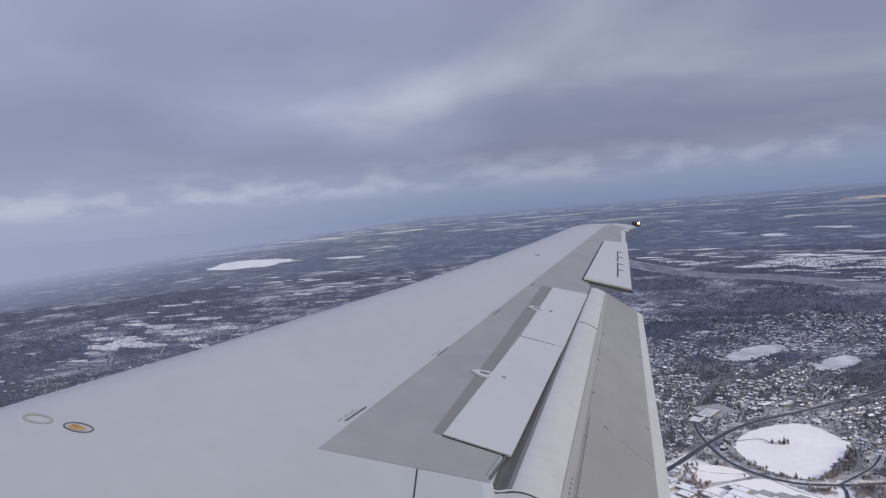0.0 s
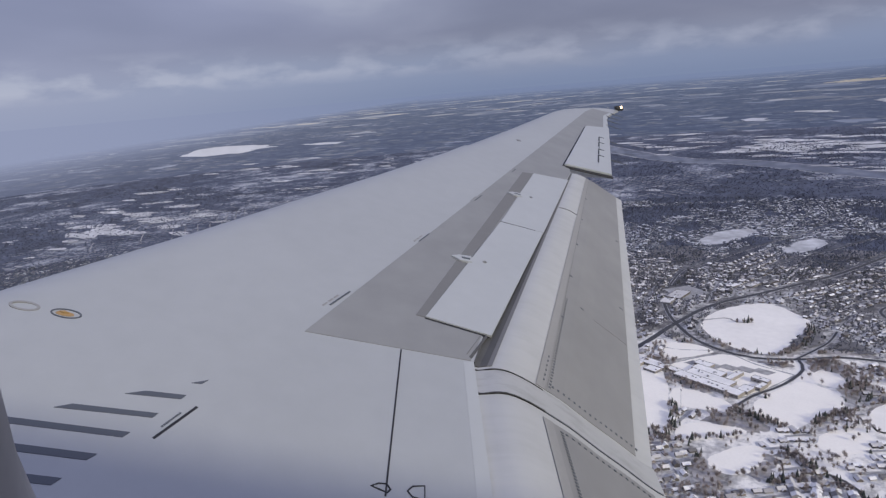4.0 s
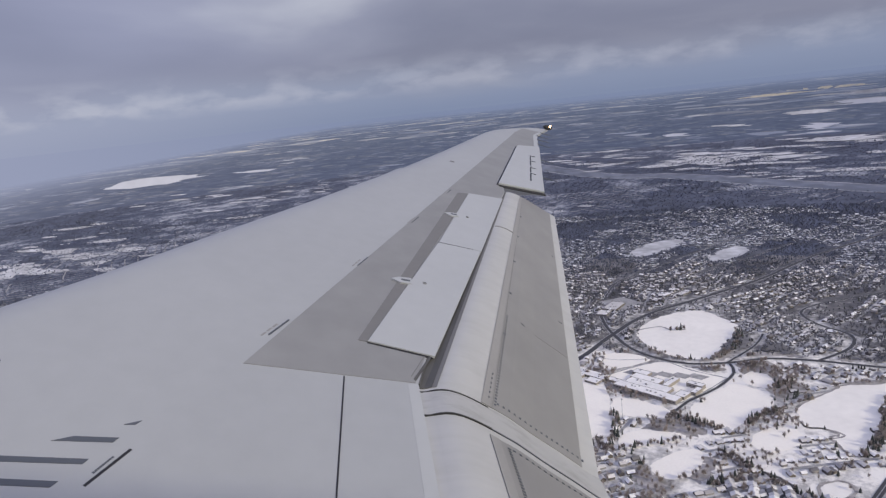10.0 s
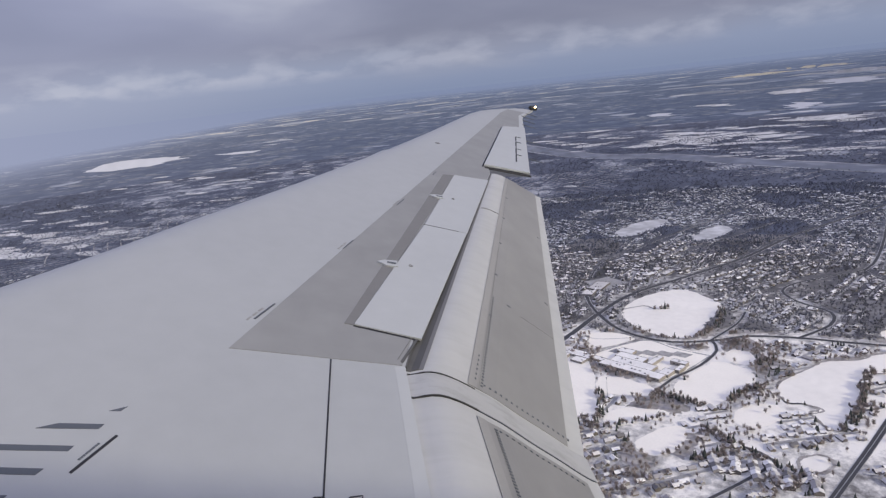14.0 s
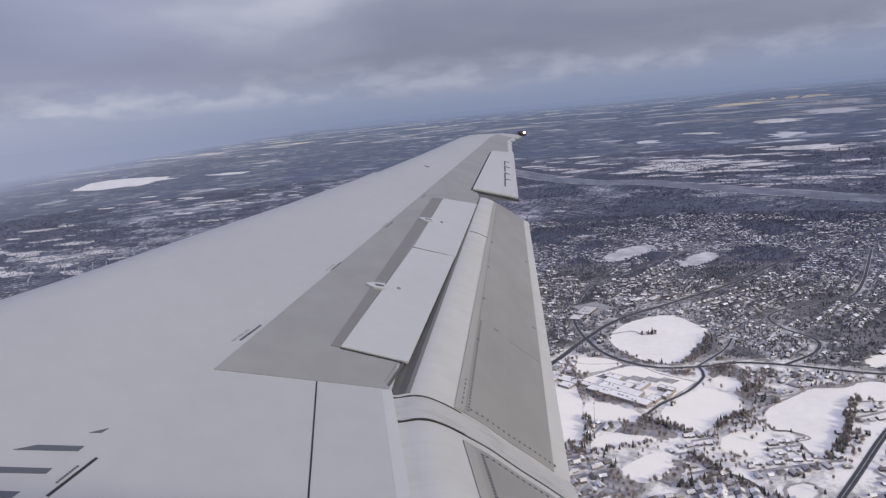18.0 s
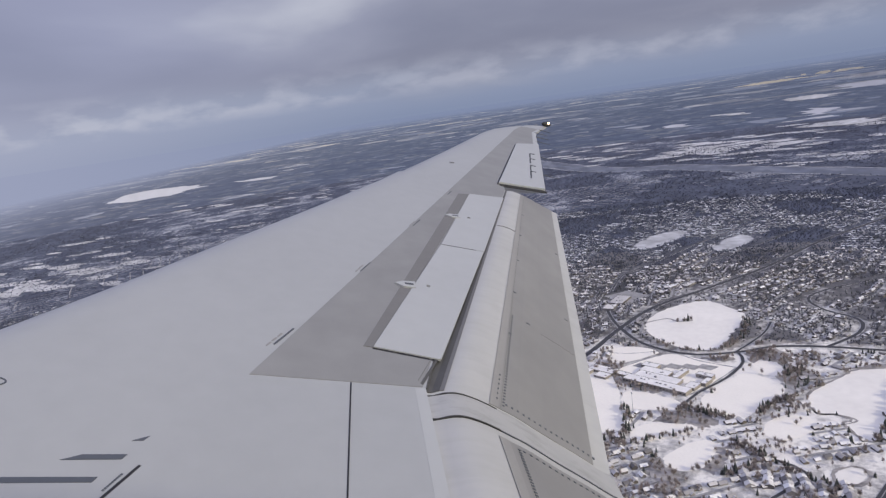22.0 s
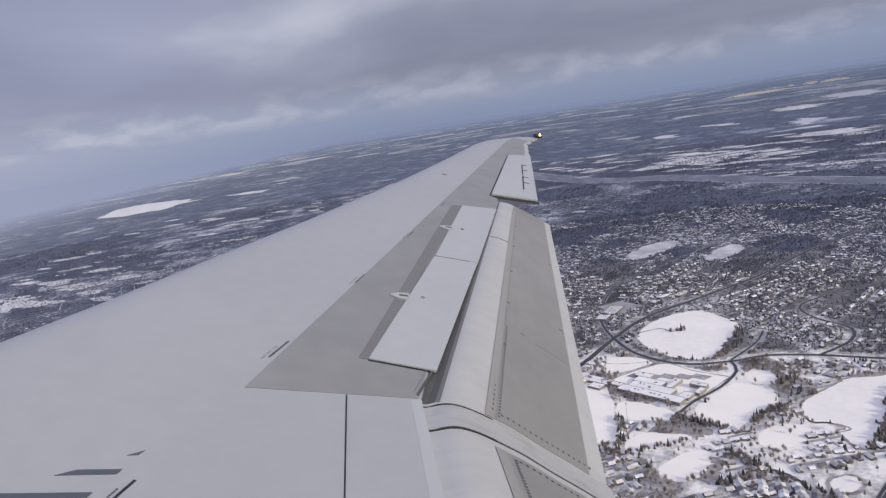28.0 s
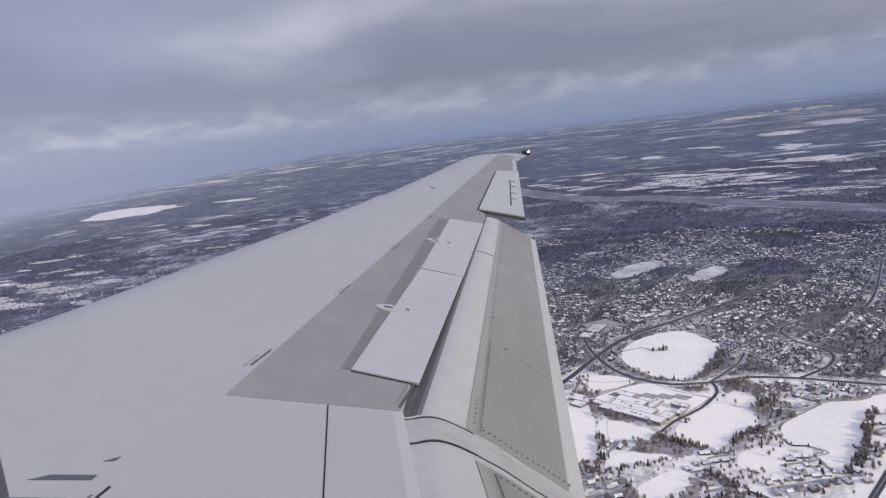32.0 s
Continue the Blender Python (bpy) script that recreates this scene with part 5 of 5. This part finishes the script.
for c, w in (((6.076, -0.681), 1.0), ((7.93, -1.335), 1.0)):
    x, y = c
    hinge = part("hinge_fitting", slab([(x, y), (x + 0.045, y - 0.06), (x + 0.06, y - 0.155), (x - 0.045, y - 0.155), (x - 0.05, y - 0.065)], 0.02, 0.018, 0.002), "spoiler_white", wing, "white pointed hinge fairing")
    part("bolt_slot", slab([(x + 0.012, y - 0.075), (x + 0.012, y - 0.14), (x - 0.012, y - 0.14), (x - 0.012, y - 0.075)], 0.006, 0.021), "mark", hinge, "dark slot")
    part("ring_mark", outline(circle((x + 0.015, y - 0.255), 0.014, 12), 0.004), "nose_line", wing, "faint grey ring").location.z = 0.0135
part("spoiler_gap", bar((7.043, -1.165), (7.012, -1.48), 0.007, 0.004, 0.0135), "slot_grey", wing, "dark gap between spoilers")
part("spoiler_gap", slab([(5.128, -0.478), (5.058, -0.868), (5.03, -0.868), (5.098, -0.478)], 0.006, 0.004), "black", wing, "dark gap at the spoiler's end")
part("edge_line", slab([(4.765, -0.745), (5.048, -0.868), (5.046, -0.852), (4.78, -0.732)], 0.006, 0.005), "slot_grey", wing, "dark line at the end of the shroud")
part("edge_line", slab([(4.80, -0.722), (5.05, -0.828), (5.05, -0.824), (4.806, -0.719)], 0.006, 0.005), "hinge_grey", wing, "grey line at the end of the shroud")

# added dark bars cover the sunlit rear edge so it looks shaded
part("edge_shadow", bar((4.742, -0.7615), (5.06, -0.8475), 0.009, 0.05, 0.001), "slot_grey", wing, "dark bar over the wing's rear edge, painted as shade")
part("edge_shadow", bar((5.06, -0.8475), (9.336, -2.3265), 0.009, 0.05, 0.001), "slot_grey", wing, "dark bar over the wing's rear edge, painted as shade")

# flap joints, seals and rows of holes
part("flap_seal", inboard_skin(4.681, 4.690, -0.045, 0.32, 0.011, 0.006), "dark", wing, "dark rubber seal")
part("flap_seal", inboard_skin(4.474, 4.484, -0.045, 0.30, 0.0105, 0.03), "dark", wing, "dark rubber seal")
part("flap_seal", inboard_skin(4.476, 4.480, 0.30, 0.99, 0.0105, 0.03), "mark", wing, "thin dark joint line")
part("nose_strip", flap_skin(0.286, 0.335, 0.004, 0.985, 0.005, 0.01), "nose_grey", flap, "paler grey strip behind the flap's nose")
part("nose_strip", inboard_skin(1.9, 4.42, 0.278, 0.33, 0.009, 0.01), "nose_grey", inner, "paler grey strip behind the flap's nose")
rows = []
for i in range(13):
    k = lerp(0.006, 0.995, i / 12)
    line = [flap_point(k, q * lerp(0.058, 0.036, k), 0.003) for q in (-0.65, 0.0, 0.35, 0.7, 1.0)]
    rows.append(line + [(p[0], p[1], p[2] - 0.02) for p in reversed(line)])
part("slot_strip", loft(rows), "hinge_grey", flap, "dark grey strip in the slot")
# a second, darker strip paints the shade deep in the slot
rows = []
for i in range(13):
    k = lerp(0.006, 0.995, i / 12)
    line = [flap_point(k, q * lerp(0.036, 0.020, k), 0.006) for q in (-1.0, 0.0, 0.5, 1.0)]
    rows.append(line + [(p[0], p[1], p[2] - 0.02) for p in reversed(line)])
part("slot_grime", loft(rows), "slot_grey", flap, "dark strip painted in for shade deep in the slot")
part("nose_joint", flap_skin(0.06, 0.30, 0.676, 0.678, 0.004, 0.01, m=1), "hinge_grey", flap, "thin dark joint across the nose")
part("chord_joint", flap_skin(0.60, 0.885, 0.262, 0.2629, 0.0055, 0.01, m=1), "nose_line", flap, "thin grey joint across the flap")
part("latch_notch", flap_skin(0.475, 0.505, 0.268, 0.2705, 0.0058, 0.01, m=1), "mark", flap, "small dark notch")
part("nose_line", flap_skin(0.346, 0.3485, 0.006, 0.97, 0.0058, 0.01), "nose_line", flap, "thin grey line beside the row of holes")
part("spoiler_edge", slab([(5.057, -0.828), (7.003, -1.492), (7.000, -1.549), (5.047, -0.882)], 0.003, 0.0127), "spoiler_white", wing, "paler folded rear edge of the spoiler")
part("spoiler_edge", slab([(7.014, -1.500), (8.945, -2.145), (8.953, -2.200), (7.011, -1.556)], 0.003, 0.0117), "spoiler_white", wing, "paler folded rear edge of the spoiler")


def dash(k0, k1, s0, s1, host, lift=0.006):
    part("vent_hole", flap_skin(s0, s1, k0, k1, lift, 0.006, 1, 1), "mark", host)


for i in range(38):
    k = 0.012 + i * 0.0068
    dash(k, k + 0.0024, 0.354, 0.367, flap)
for i in range(17):
    s = 0.37 + i * 0.033
    dash(0.016, 0.019, s, s + 0.012, flap)
for i in range(6):
    k = 0.02 + i * 0.011
    dash(k, k + 0.003, 0.318, 0.326, flap, 0.008)
for i in range(5):
    k = 0.20 + i * 0.155
    dash(k, k + 0.004, 0.345, 0.37, flap)
    if i in (1, 3):
        dash(k + 0.02, k + 0.022, 0.84, 0.875, flap)
for i in range(30):
    x = 4.38 - i * 0.022
    part("vent_hole", inboard_skin(x - 0.008, x, 0.362, 0.378, 0.011, 0.006, 1), "mark", inner)
for i in range(15):
    s = 0.39 + i * 0.034
    part("vent_hole", inboard_skin(4.375, 4.383, s, s + 0.013, 0.011, 0.006, 1), "mark", inner)

# aileron details, tip and lamp
part("aileron_gap", slab([(9.54, -2.30), (9.575, -2.94), (9.655, -2.955), (9.60, -2.268), (12.59, -3.270), (12.62, -3.294), (9.61, -2.305)], 0.012, 0.006), "dark", wing, "dark gap round the aileron")
part("tab_line", bar((10.10, -2.875), (11.87, -3.345), 0.008, 0.004, 0.0375), "mark", ail, "dark hinge line of the trim tab")
for x0, x1 in ((10.115, 10.55), (10.62, 10.95), (11.15, 11.45), (11.55, 11.87)):
    y = lambda x: -2.87 - 0.266 * (x - 10.115)
    part("tab_hinge", bar((x0, y(x0)), (x1, y(x1)), 0.014, 0.008, 0.040), "black", ail, "dark tab hinge")
    part("tab_arm", bar((x1, y(x1) - 0.005), (x1 - 0.015, y(x1) - 0.08), 0.013, 0.010, 0.042), "mark", ail, "dark tab arm")
part("tip_panel", slab([(12.98, -3.80), (13.03, -3.73), (14.28, -4.06), (14.80, -4.32), (14.95, -4.46), (14.35, -4.16)], 0.008, 0.006), "spoiler_white", wing, "white tip edge panel")


def rod(a, b, r0, r1, n=6):
    a, b = Vector(a), Vector(b)
    w = (b - a).normalized()
    s = w.orthogonal().normalized()
    t = w.cross(s)
    return loft([[tuple(p + (s * math.cos(2 * math.pi * i / n) + t * math.sin(2 * math.pi * i / n)) * r) for i in range(n)] for p, r in ((a, r0), (b, r1))])


for x, y in ((10.6, -3.19), (11.9, -3.53), (13.35, -3.91), (13.86, -4.05), (14.32, -4.16), (14.8, -4.39)):
    part("static_wick", rod((x, y + 0.03, top_z(x) + 0.004), (x - 0.03, y - 0.24, top_z(x) - 0.01), 0.011, 0.004), "mark", wing, "thin dark static wick")
rows = []
for u, r in ((0, 0.3), (0.2, 0.9), (0.6, 1.0), (0.85, 0.8), (1.0, 0.35)):
    rows.append([(15.49 + 0.06 * r * math.cos(a), -4.62 - 0.20 * u, top_z(15.46) + 0.05 + 0.05 * r * math.sin(a)) for a in (2 * math.pi * i / 10 for i in range(10))])
fairing = part("lamp_fairing", loft(rows), "dark", wing, "dark tail fairing of the wing-tip lamp", smooth=True)
lens = bmesh.new()
bmesh.ops.create_uvsphere(lens, u_segments=12, v_segments=8, radius=0.024)
bmesh.ops.transform(lens, matrix=Matrix.Translation((15.44, -4.75, top_z(15.45) + 0.085)), verts=lens.verts)
part("lamp_lens", lens, "lamp", fairing, "bright glowing navigation lamp", smooth=True)

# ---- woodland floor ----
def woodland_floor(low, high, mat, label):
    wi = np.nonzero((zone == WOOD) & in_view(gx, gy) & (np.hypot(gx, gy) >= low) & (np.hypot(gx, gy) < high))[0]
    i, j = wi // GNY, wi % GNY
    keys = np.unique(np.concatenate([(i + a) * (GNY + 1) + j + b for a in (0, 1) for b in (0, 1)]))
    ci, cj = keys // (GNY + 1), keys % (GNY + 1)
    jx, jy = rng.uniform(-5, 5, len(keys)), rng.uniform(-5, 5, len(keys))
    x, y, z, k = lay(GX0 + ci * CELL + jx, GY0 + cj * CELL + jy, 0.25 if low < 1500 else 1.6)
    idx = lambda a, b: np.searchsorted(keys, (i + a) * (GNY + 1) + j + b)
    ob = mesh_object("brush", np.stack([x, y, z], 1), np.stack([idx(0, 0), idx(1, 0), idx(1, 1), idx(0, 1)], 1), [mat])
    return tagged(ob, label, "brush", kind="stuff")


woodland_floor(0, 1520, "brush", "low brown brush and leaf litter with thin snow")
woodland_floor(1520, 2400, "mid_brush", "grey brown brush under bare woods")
woodland_floor(2400, 6980, "far_brush", "brush under the far woods, tinted blue-grey for haze")


# ---- single houses nearest to the flight path ----
def house_object(kind):
    v, f, m = HOUSES[kind]
    pieces = []
    for want, name, mat in ((0, "house", "siding"), (1, "roof", "roof_snow")):
        bm = bmesh.new()
        vs = [bm.verts.new(p) for p in v]
        for t, k in zip(f, m):
            if k == want:
                bm.faces.new([vs[q] for q in t])
        bmesh.ops.delete(bm, geom=[q for q in bm.verts if not q.link_faces], context="VERTS")
        if want == 1:
            bmesh.ops.remove_doubles(bm, verts=bm.verts, dist=0.01)
            bmesh.ops.solidify(bm, geom=bm.faces, thickness=-0.3)
        pieces.append(part(name, bm, mat, pieces[0] if pieces else None))
    bm = bmesh.new()
    bmesh.ops.create_cube(bm, size=1, matrix=Matrix.Translation((1.5, 0.8, v[8][2])) @ Matrix.Diagonal((0.9, 0.7, 2.4, 1)))
    part("chimney", bm, "brick", pieces[0])
    return tagged(pieces[0], ("low house with dull siding under a snowy gable roof", "house with a front wing under snowy gable roofs", "two-storey house under a snowy gable roof", "long low house with a garage wing, roofs snowy", "small house with a steep snowy roof and wing", "small garage-sized house under a snowy roof")[kind], "house", "suburban houses")


models = [house_object(k) for k in range(6)]
for n in range(NEAR_HOUSES):
    px, py, turn = houses[n]
    x, y, z, k = lay(px, py)
    kind = int(rng.integers(0, 6))
    m = Matrix.LocRotScale((float(x), float(y), float(z)), Euler((0, 0, turn + SWING)), None)
    if n < 6:
        kind = n
        models[n].matrix_world = m
    else:
        copy_thing(models[kind], m)


# ---- larger buildings ----
def block_building(name, label, spot, turn, blocks, wall="brick", roof="roof_flat", category="building", group=""):
    """Flat-roofed blocks x, y, wide, deep, high; each has its walls, a recessed roof with a parapet and roof units."""
    x, y, z, k = lay(*spot)
    ob = thing(name, label, category, Matrix.LocRotScale((float(x), float(y), float(z)), Euler((0, 0, radians(turn) + SWING)), None), group)
    for bx, by, w, d, h in blocks:
        bm = bmesh.new()
        bmesh.ops.create_cube(bm, size=1, matrix=Matrix.Translation((bx, by, h / 2)) @ Matrix.Diagonal((w, d, h, 1)))
        top = max(bm.faces, key=lambda q: q.calc_center_median().z)
        bmesh.ops.inset_region(bm, faces=[top], thickness=0.6)
        bmesh.ops.translate(bm, vec=(0, 0, -0.7), verts=top.verts)
        wall_ob = part("wall", bm, wall, ob)
        bm = bmesh.new()
        bmesh.ops.create_cube(bm, size=1, matrix=Matrix.Translation((bx, by, h - 0.6)) @ Matrix.Diagonal((w - 1.3, d - 1.3, 0.3, 1)))
        part("roof", bm, roof, ob)
        r = random.Random(int(w * d))
        for _ in range(max(1, int(w * d / 500))):
            bm = bmesh.new()
            bmesh.ops.create_cube(bm, size=1, matrix=Matrix.Translation((bx + r.uniform(-0.35, 0.35) * w, by + r.uniform(-0.35, 0.35) * d, h + 0.3)) @ Matrix.Diagonal((r.uniform(2, 4), r.uniform(2, 3), 1.7, 1)))
            part("roof_unit", bm, "street", ob)
        for s in (-1, 1):
            for i in range(int(w / 7)):
                bm = bmesh.new()
                bmesh.ops.create_cube(bm, size=1, matrix=Matrix.Translation((bx - w / 2 + 4 + i * 7, by + s * (d / 2 + 0.02), h * 0.5)) @ Matrix.Diagonal((4.0, 0.12, 1.7, 1)))
                part("window", bm, "glass_dark", wall_ob)
    return ob


block_building("school_building", "sprawling tan brick school with snowy flat roofs", (1207, -488), 36, [(0, 32, 140, 25, 8), (12, 5, 96, 27, 7), (32, -21, 66, 23, 6.5), (-62, 4, 22, 27, 7), (-62, -48, 34, 14, 9), (-16, -33, 13, 46, 7), (58, -44, 36, 20, 6), (-76, -24, 12, 28, 8)])
block_building("school_annexe", "long low school annexe with snowy flat roofs", (1300, -392), 36, [(0, 0, 62, 26, 6.5), (-14, 24, 30, 22, 5.5), (26, 22, 20, 18, 7), (-46, -4, 28, 16, 5)])
for n, (sx, sy, w, d) in enumerate(((1777, -760, 34, 20), (1768, -806, 38, 20), (1782, -862, 42, 22), (1742, -716, 26, 18), (1815, -800, 30, 18), (1735, -590, 70, 40), (1690, -545, 40, 30))):
    block_building("office_building", "low office block with a snowy flat roof", (sx, sy), -62 + 4 * n, [(0, 0, w, d, 6)], "siding", "roof_snow", "building", "office blocks by the main road")


def townhouse_row(spot, turn, units=5):
    x, y, z, k = lay(*spot)
    ob = thing("townhouse_row", "long row of townhouses under one snowy roof", "house", Matrix.LocRotScale((float(x), float(y), float(z)), Euler((0, 0, radians(turn) + SWING)), None), "townhouse rows")
    for i in range(units):
        v, f, m = house_shape(9.6, 13, 5.0 + 0.25 * (i % 2), 3.0)
        for want, name, mat in ((0, "wall", "siding"), (1, "roof", "roof_snow")):
            bm = bmesh.new()
            vs = [bm.verts.new((a + (i - units / 2) * 9.5, b + (i % 2) * 1.2, c)) for a, b, c in v]
            for t, q in zip(f, m):
                if q == want:
                    bm.faces.new([vs[e] for e in t])
            bmesh.ops.delete(bm, geom=[q for q in bm.verts if not q.link_faces], context="VERTS")
            part(name, bm, mat, ob)
    return ob


for n, spot in enumerate(((842, -486), (815, -500), (801, -520), (783, -532), (768, -560), (850, -455))):
    townhouse_row(spot, -28 + 6 * (n % 3), 5 if n % 2 else 6)


def light_mast(spot, tall):
    x, y, z, k = lay(*spot)
    ob = thing("light_mast", "tall slim grey field light mast", "mast", Matrix.Translation((float(x), float(y), float(z))))
    part("pole", rod((0, 0, 0), (0, 0, tall), 0.45, 0.25, 8), "street", ob)
    bm = bmesh.new()
    bmesh.ops.create_cube(bm, size=1, matrix=Matrix.Translation((0, 0, tall)) @ Matrix.Diagonal((4, 1, 1.4, 1)))
    part("lamp_bank", bm, "mark", ob)
    bm = bmesh.new()
    bmesh.ops.create_cube(bm, size=1, matrix=Matrix.Translation((0, 0, 0.3)) @ Matrix.Diagonal((3, 3, 0.6, 1)))
    part("footing", bm, "street", ob)


light_mast((1104, -381), 38)


# ---- marked trees nearest to the path ----
def tree_object(name, shape, mat, label, trunk):
    v, f, m = shape
    base = part(name, rod((0, 0, 0), (0, 0, trunk), 0.35, 0.16, 7), "bark")
    bm = bmesh.new()
    vs = [bm.verts.new(p) for p in v]
    for t in f:
        bm.faces.new([vs[q] for q in t])
    part("crown", bm, mat, base)
    return tagged(base, label, "tree", "trees near the lakes")


tree_models = [tree_object("pine_tree", PINES[i % 4], "pine", "dark green conifer standing in snow", 10) for i in range(2)] + [tree_object("bare_tree", bare_tree(40 + i, 120, 0.42), "twigs", "leafless brown broadleaf tree in winter", 6.5) for i in range(5)]
rows_of_trees = (
    ([(1040, -865), (1000, -822), (945, -772), (890, -712), (875, -688)], 5, 2, 7),
    ([(1045, -872), (1003, -830), (948, -780), (893, -718)], 6, 1, 7),
    ([(1020, -578), (1035, -603), (1052, -652)], 4, 2, 6),
    ([(1000, -338), (1000, -390), (1000, -442)], 5, 1, 4),
    ([(865, -432), (866, -475)], 5, 3, 8),
    ([(940, -487), (875, -517), (835, -527), (775, -557)], 7, 2, 5),
    ([(1300, -655), (1340, -720), (1385, -760), (1440, -795)], 9, 2, 8),
    ([(1085, -470), (1050, -500), (1012, -525)], 5, 2, 8),
    ([(1505, -650), (1500, -685)], 6, 2, 4),
    ([(1135, -700), (1150, -735)], 6, 3, 7),
    ([(1330, -590), (1305, -640)], 9, 1, 4),
    ([(1125, -372), (1060, -352), (1020, -330)], 6, 2, 7),
    ([(1030, -290), (1000, -320)], 6, 2, 8))
spots = [(1000 + 14 * math.cos(a) * r, -620 + 10 * r * math.sin(a)) for a, r in ((i * 2.4, math.sqrt(i)) for i in range(10))]
for line, step, many, wide in rows_of_trees:
    spots += [(p[0] + rng.uniform(-wide, wide), p[1] + rng.uniform(-wide, wide)) for p in spline(line, step) for _ in range(many)]
for n, (px, py) in enumerate(spots):
    x, y, z, k = lay(px, py)
    size = rng.uniform(0.85, 1.45)
    m = Matrix.LocRotScale((float(x), float(y), float(z)), Euler((0, 0, rng.uniform(0, 6.28))), (size, size, size * rng.uniform(0.8, 1.05)))
    src = tree_models[n if n < 7 else int(rng.integers(0, 7))]
    if n < 7:
        src.matrix_world = m
    else:
        copy_thing(src, m)
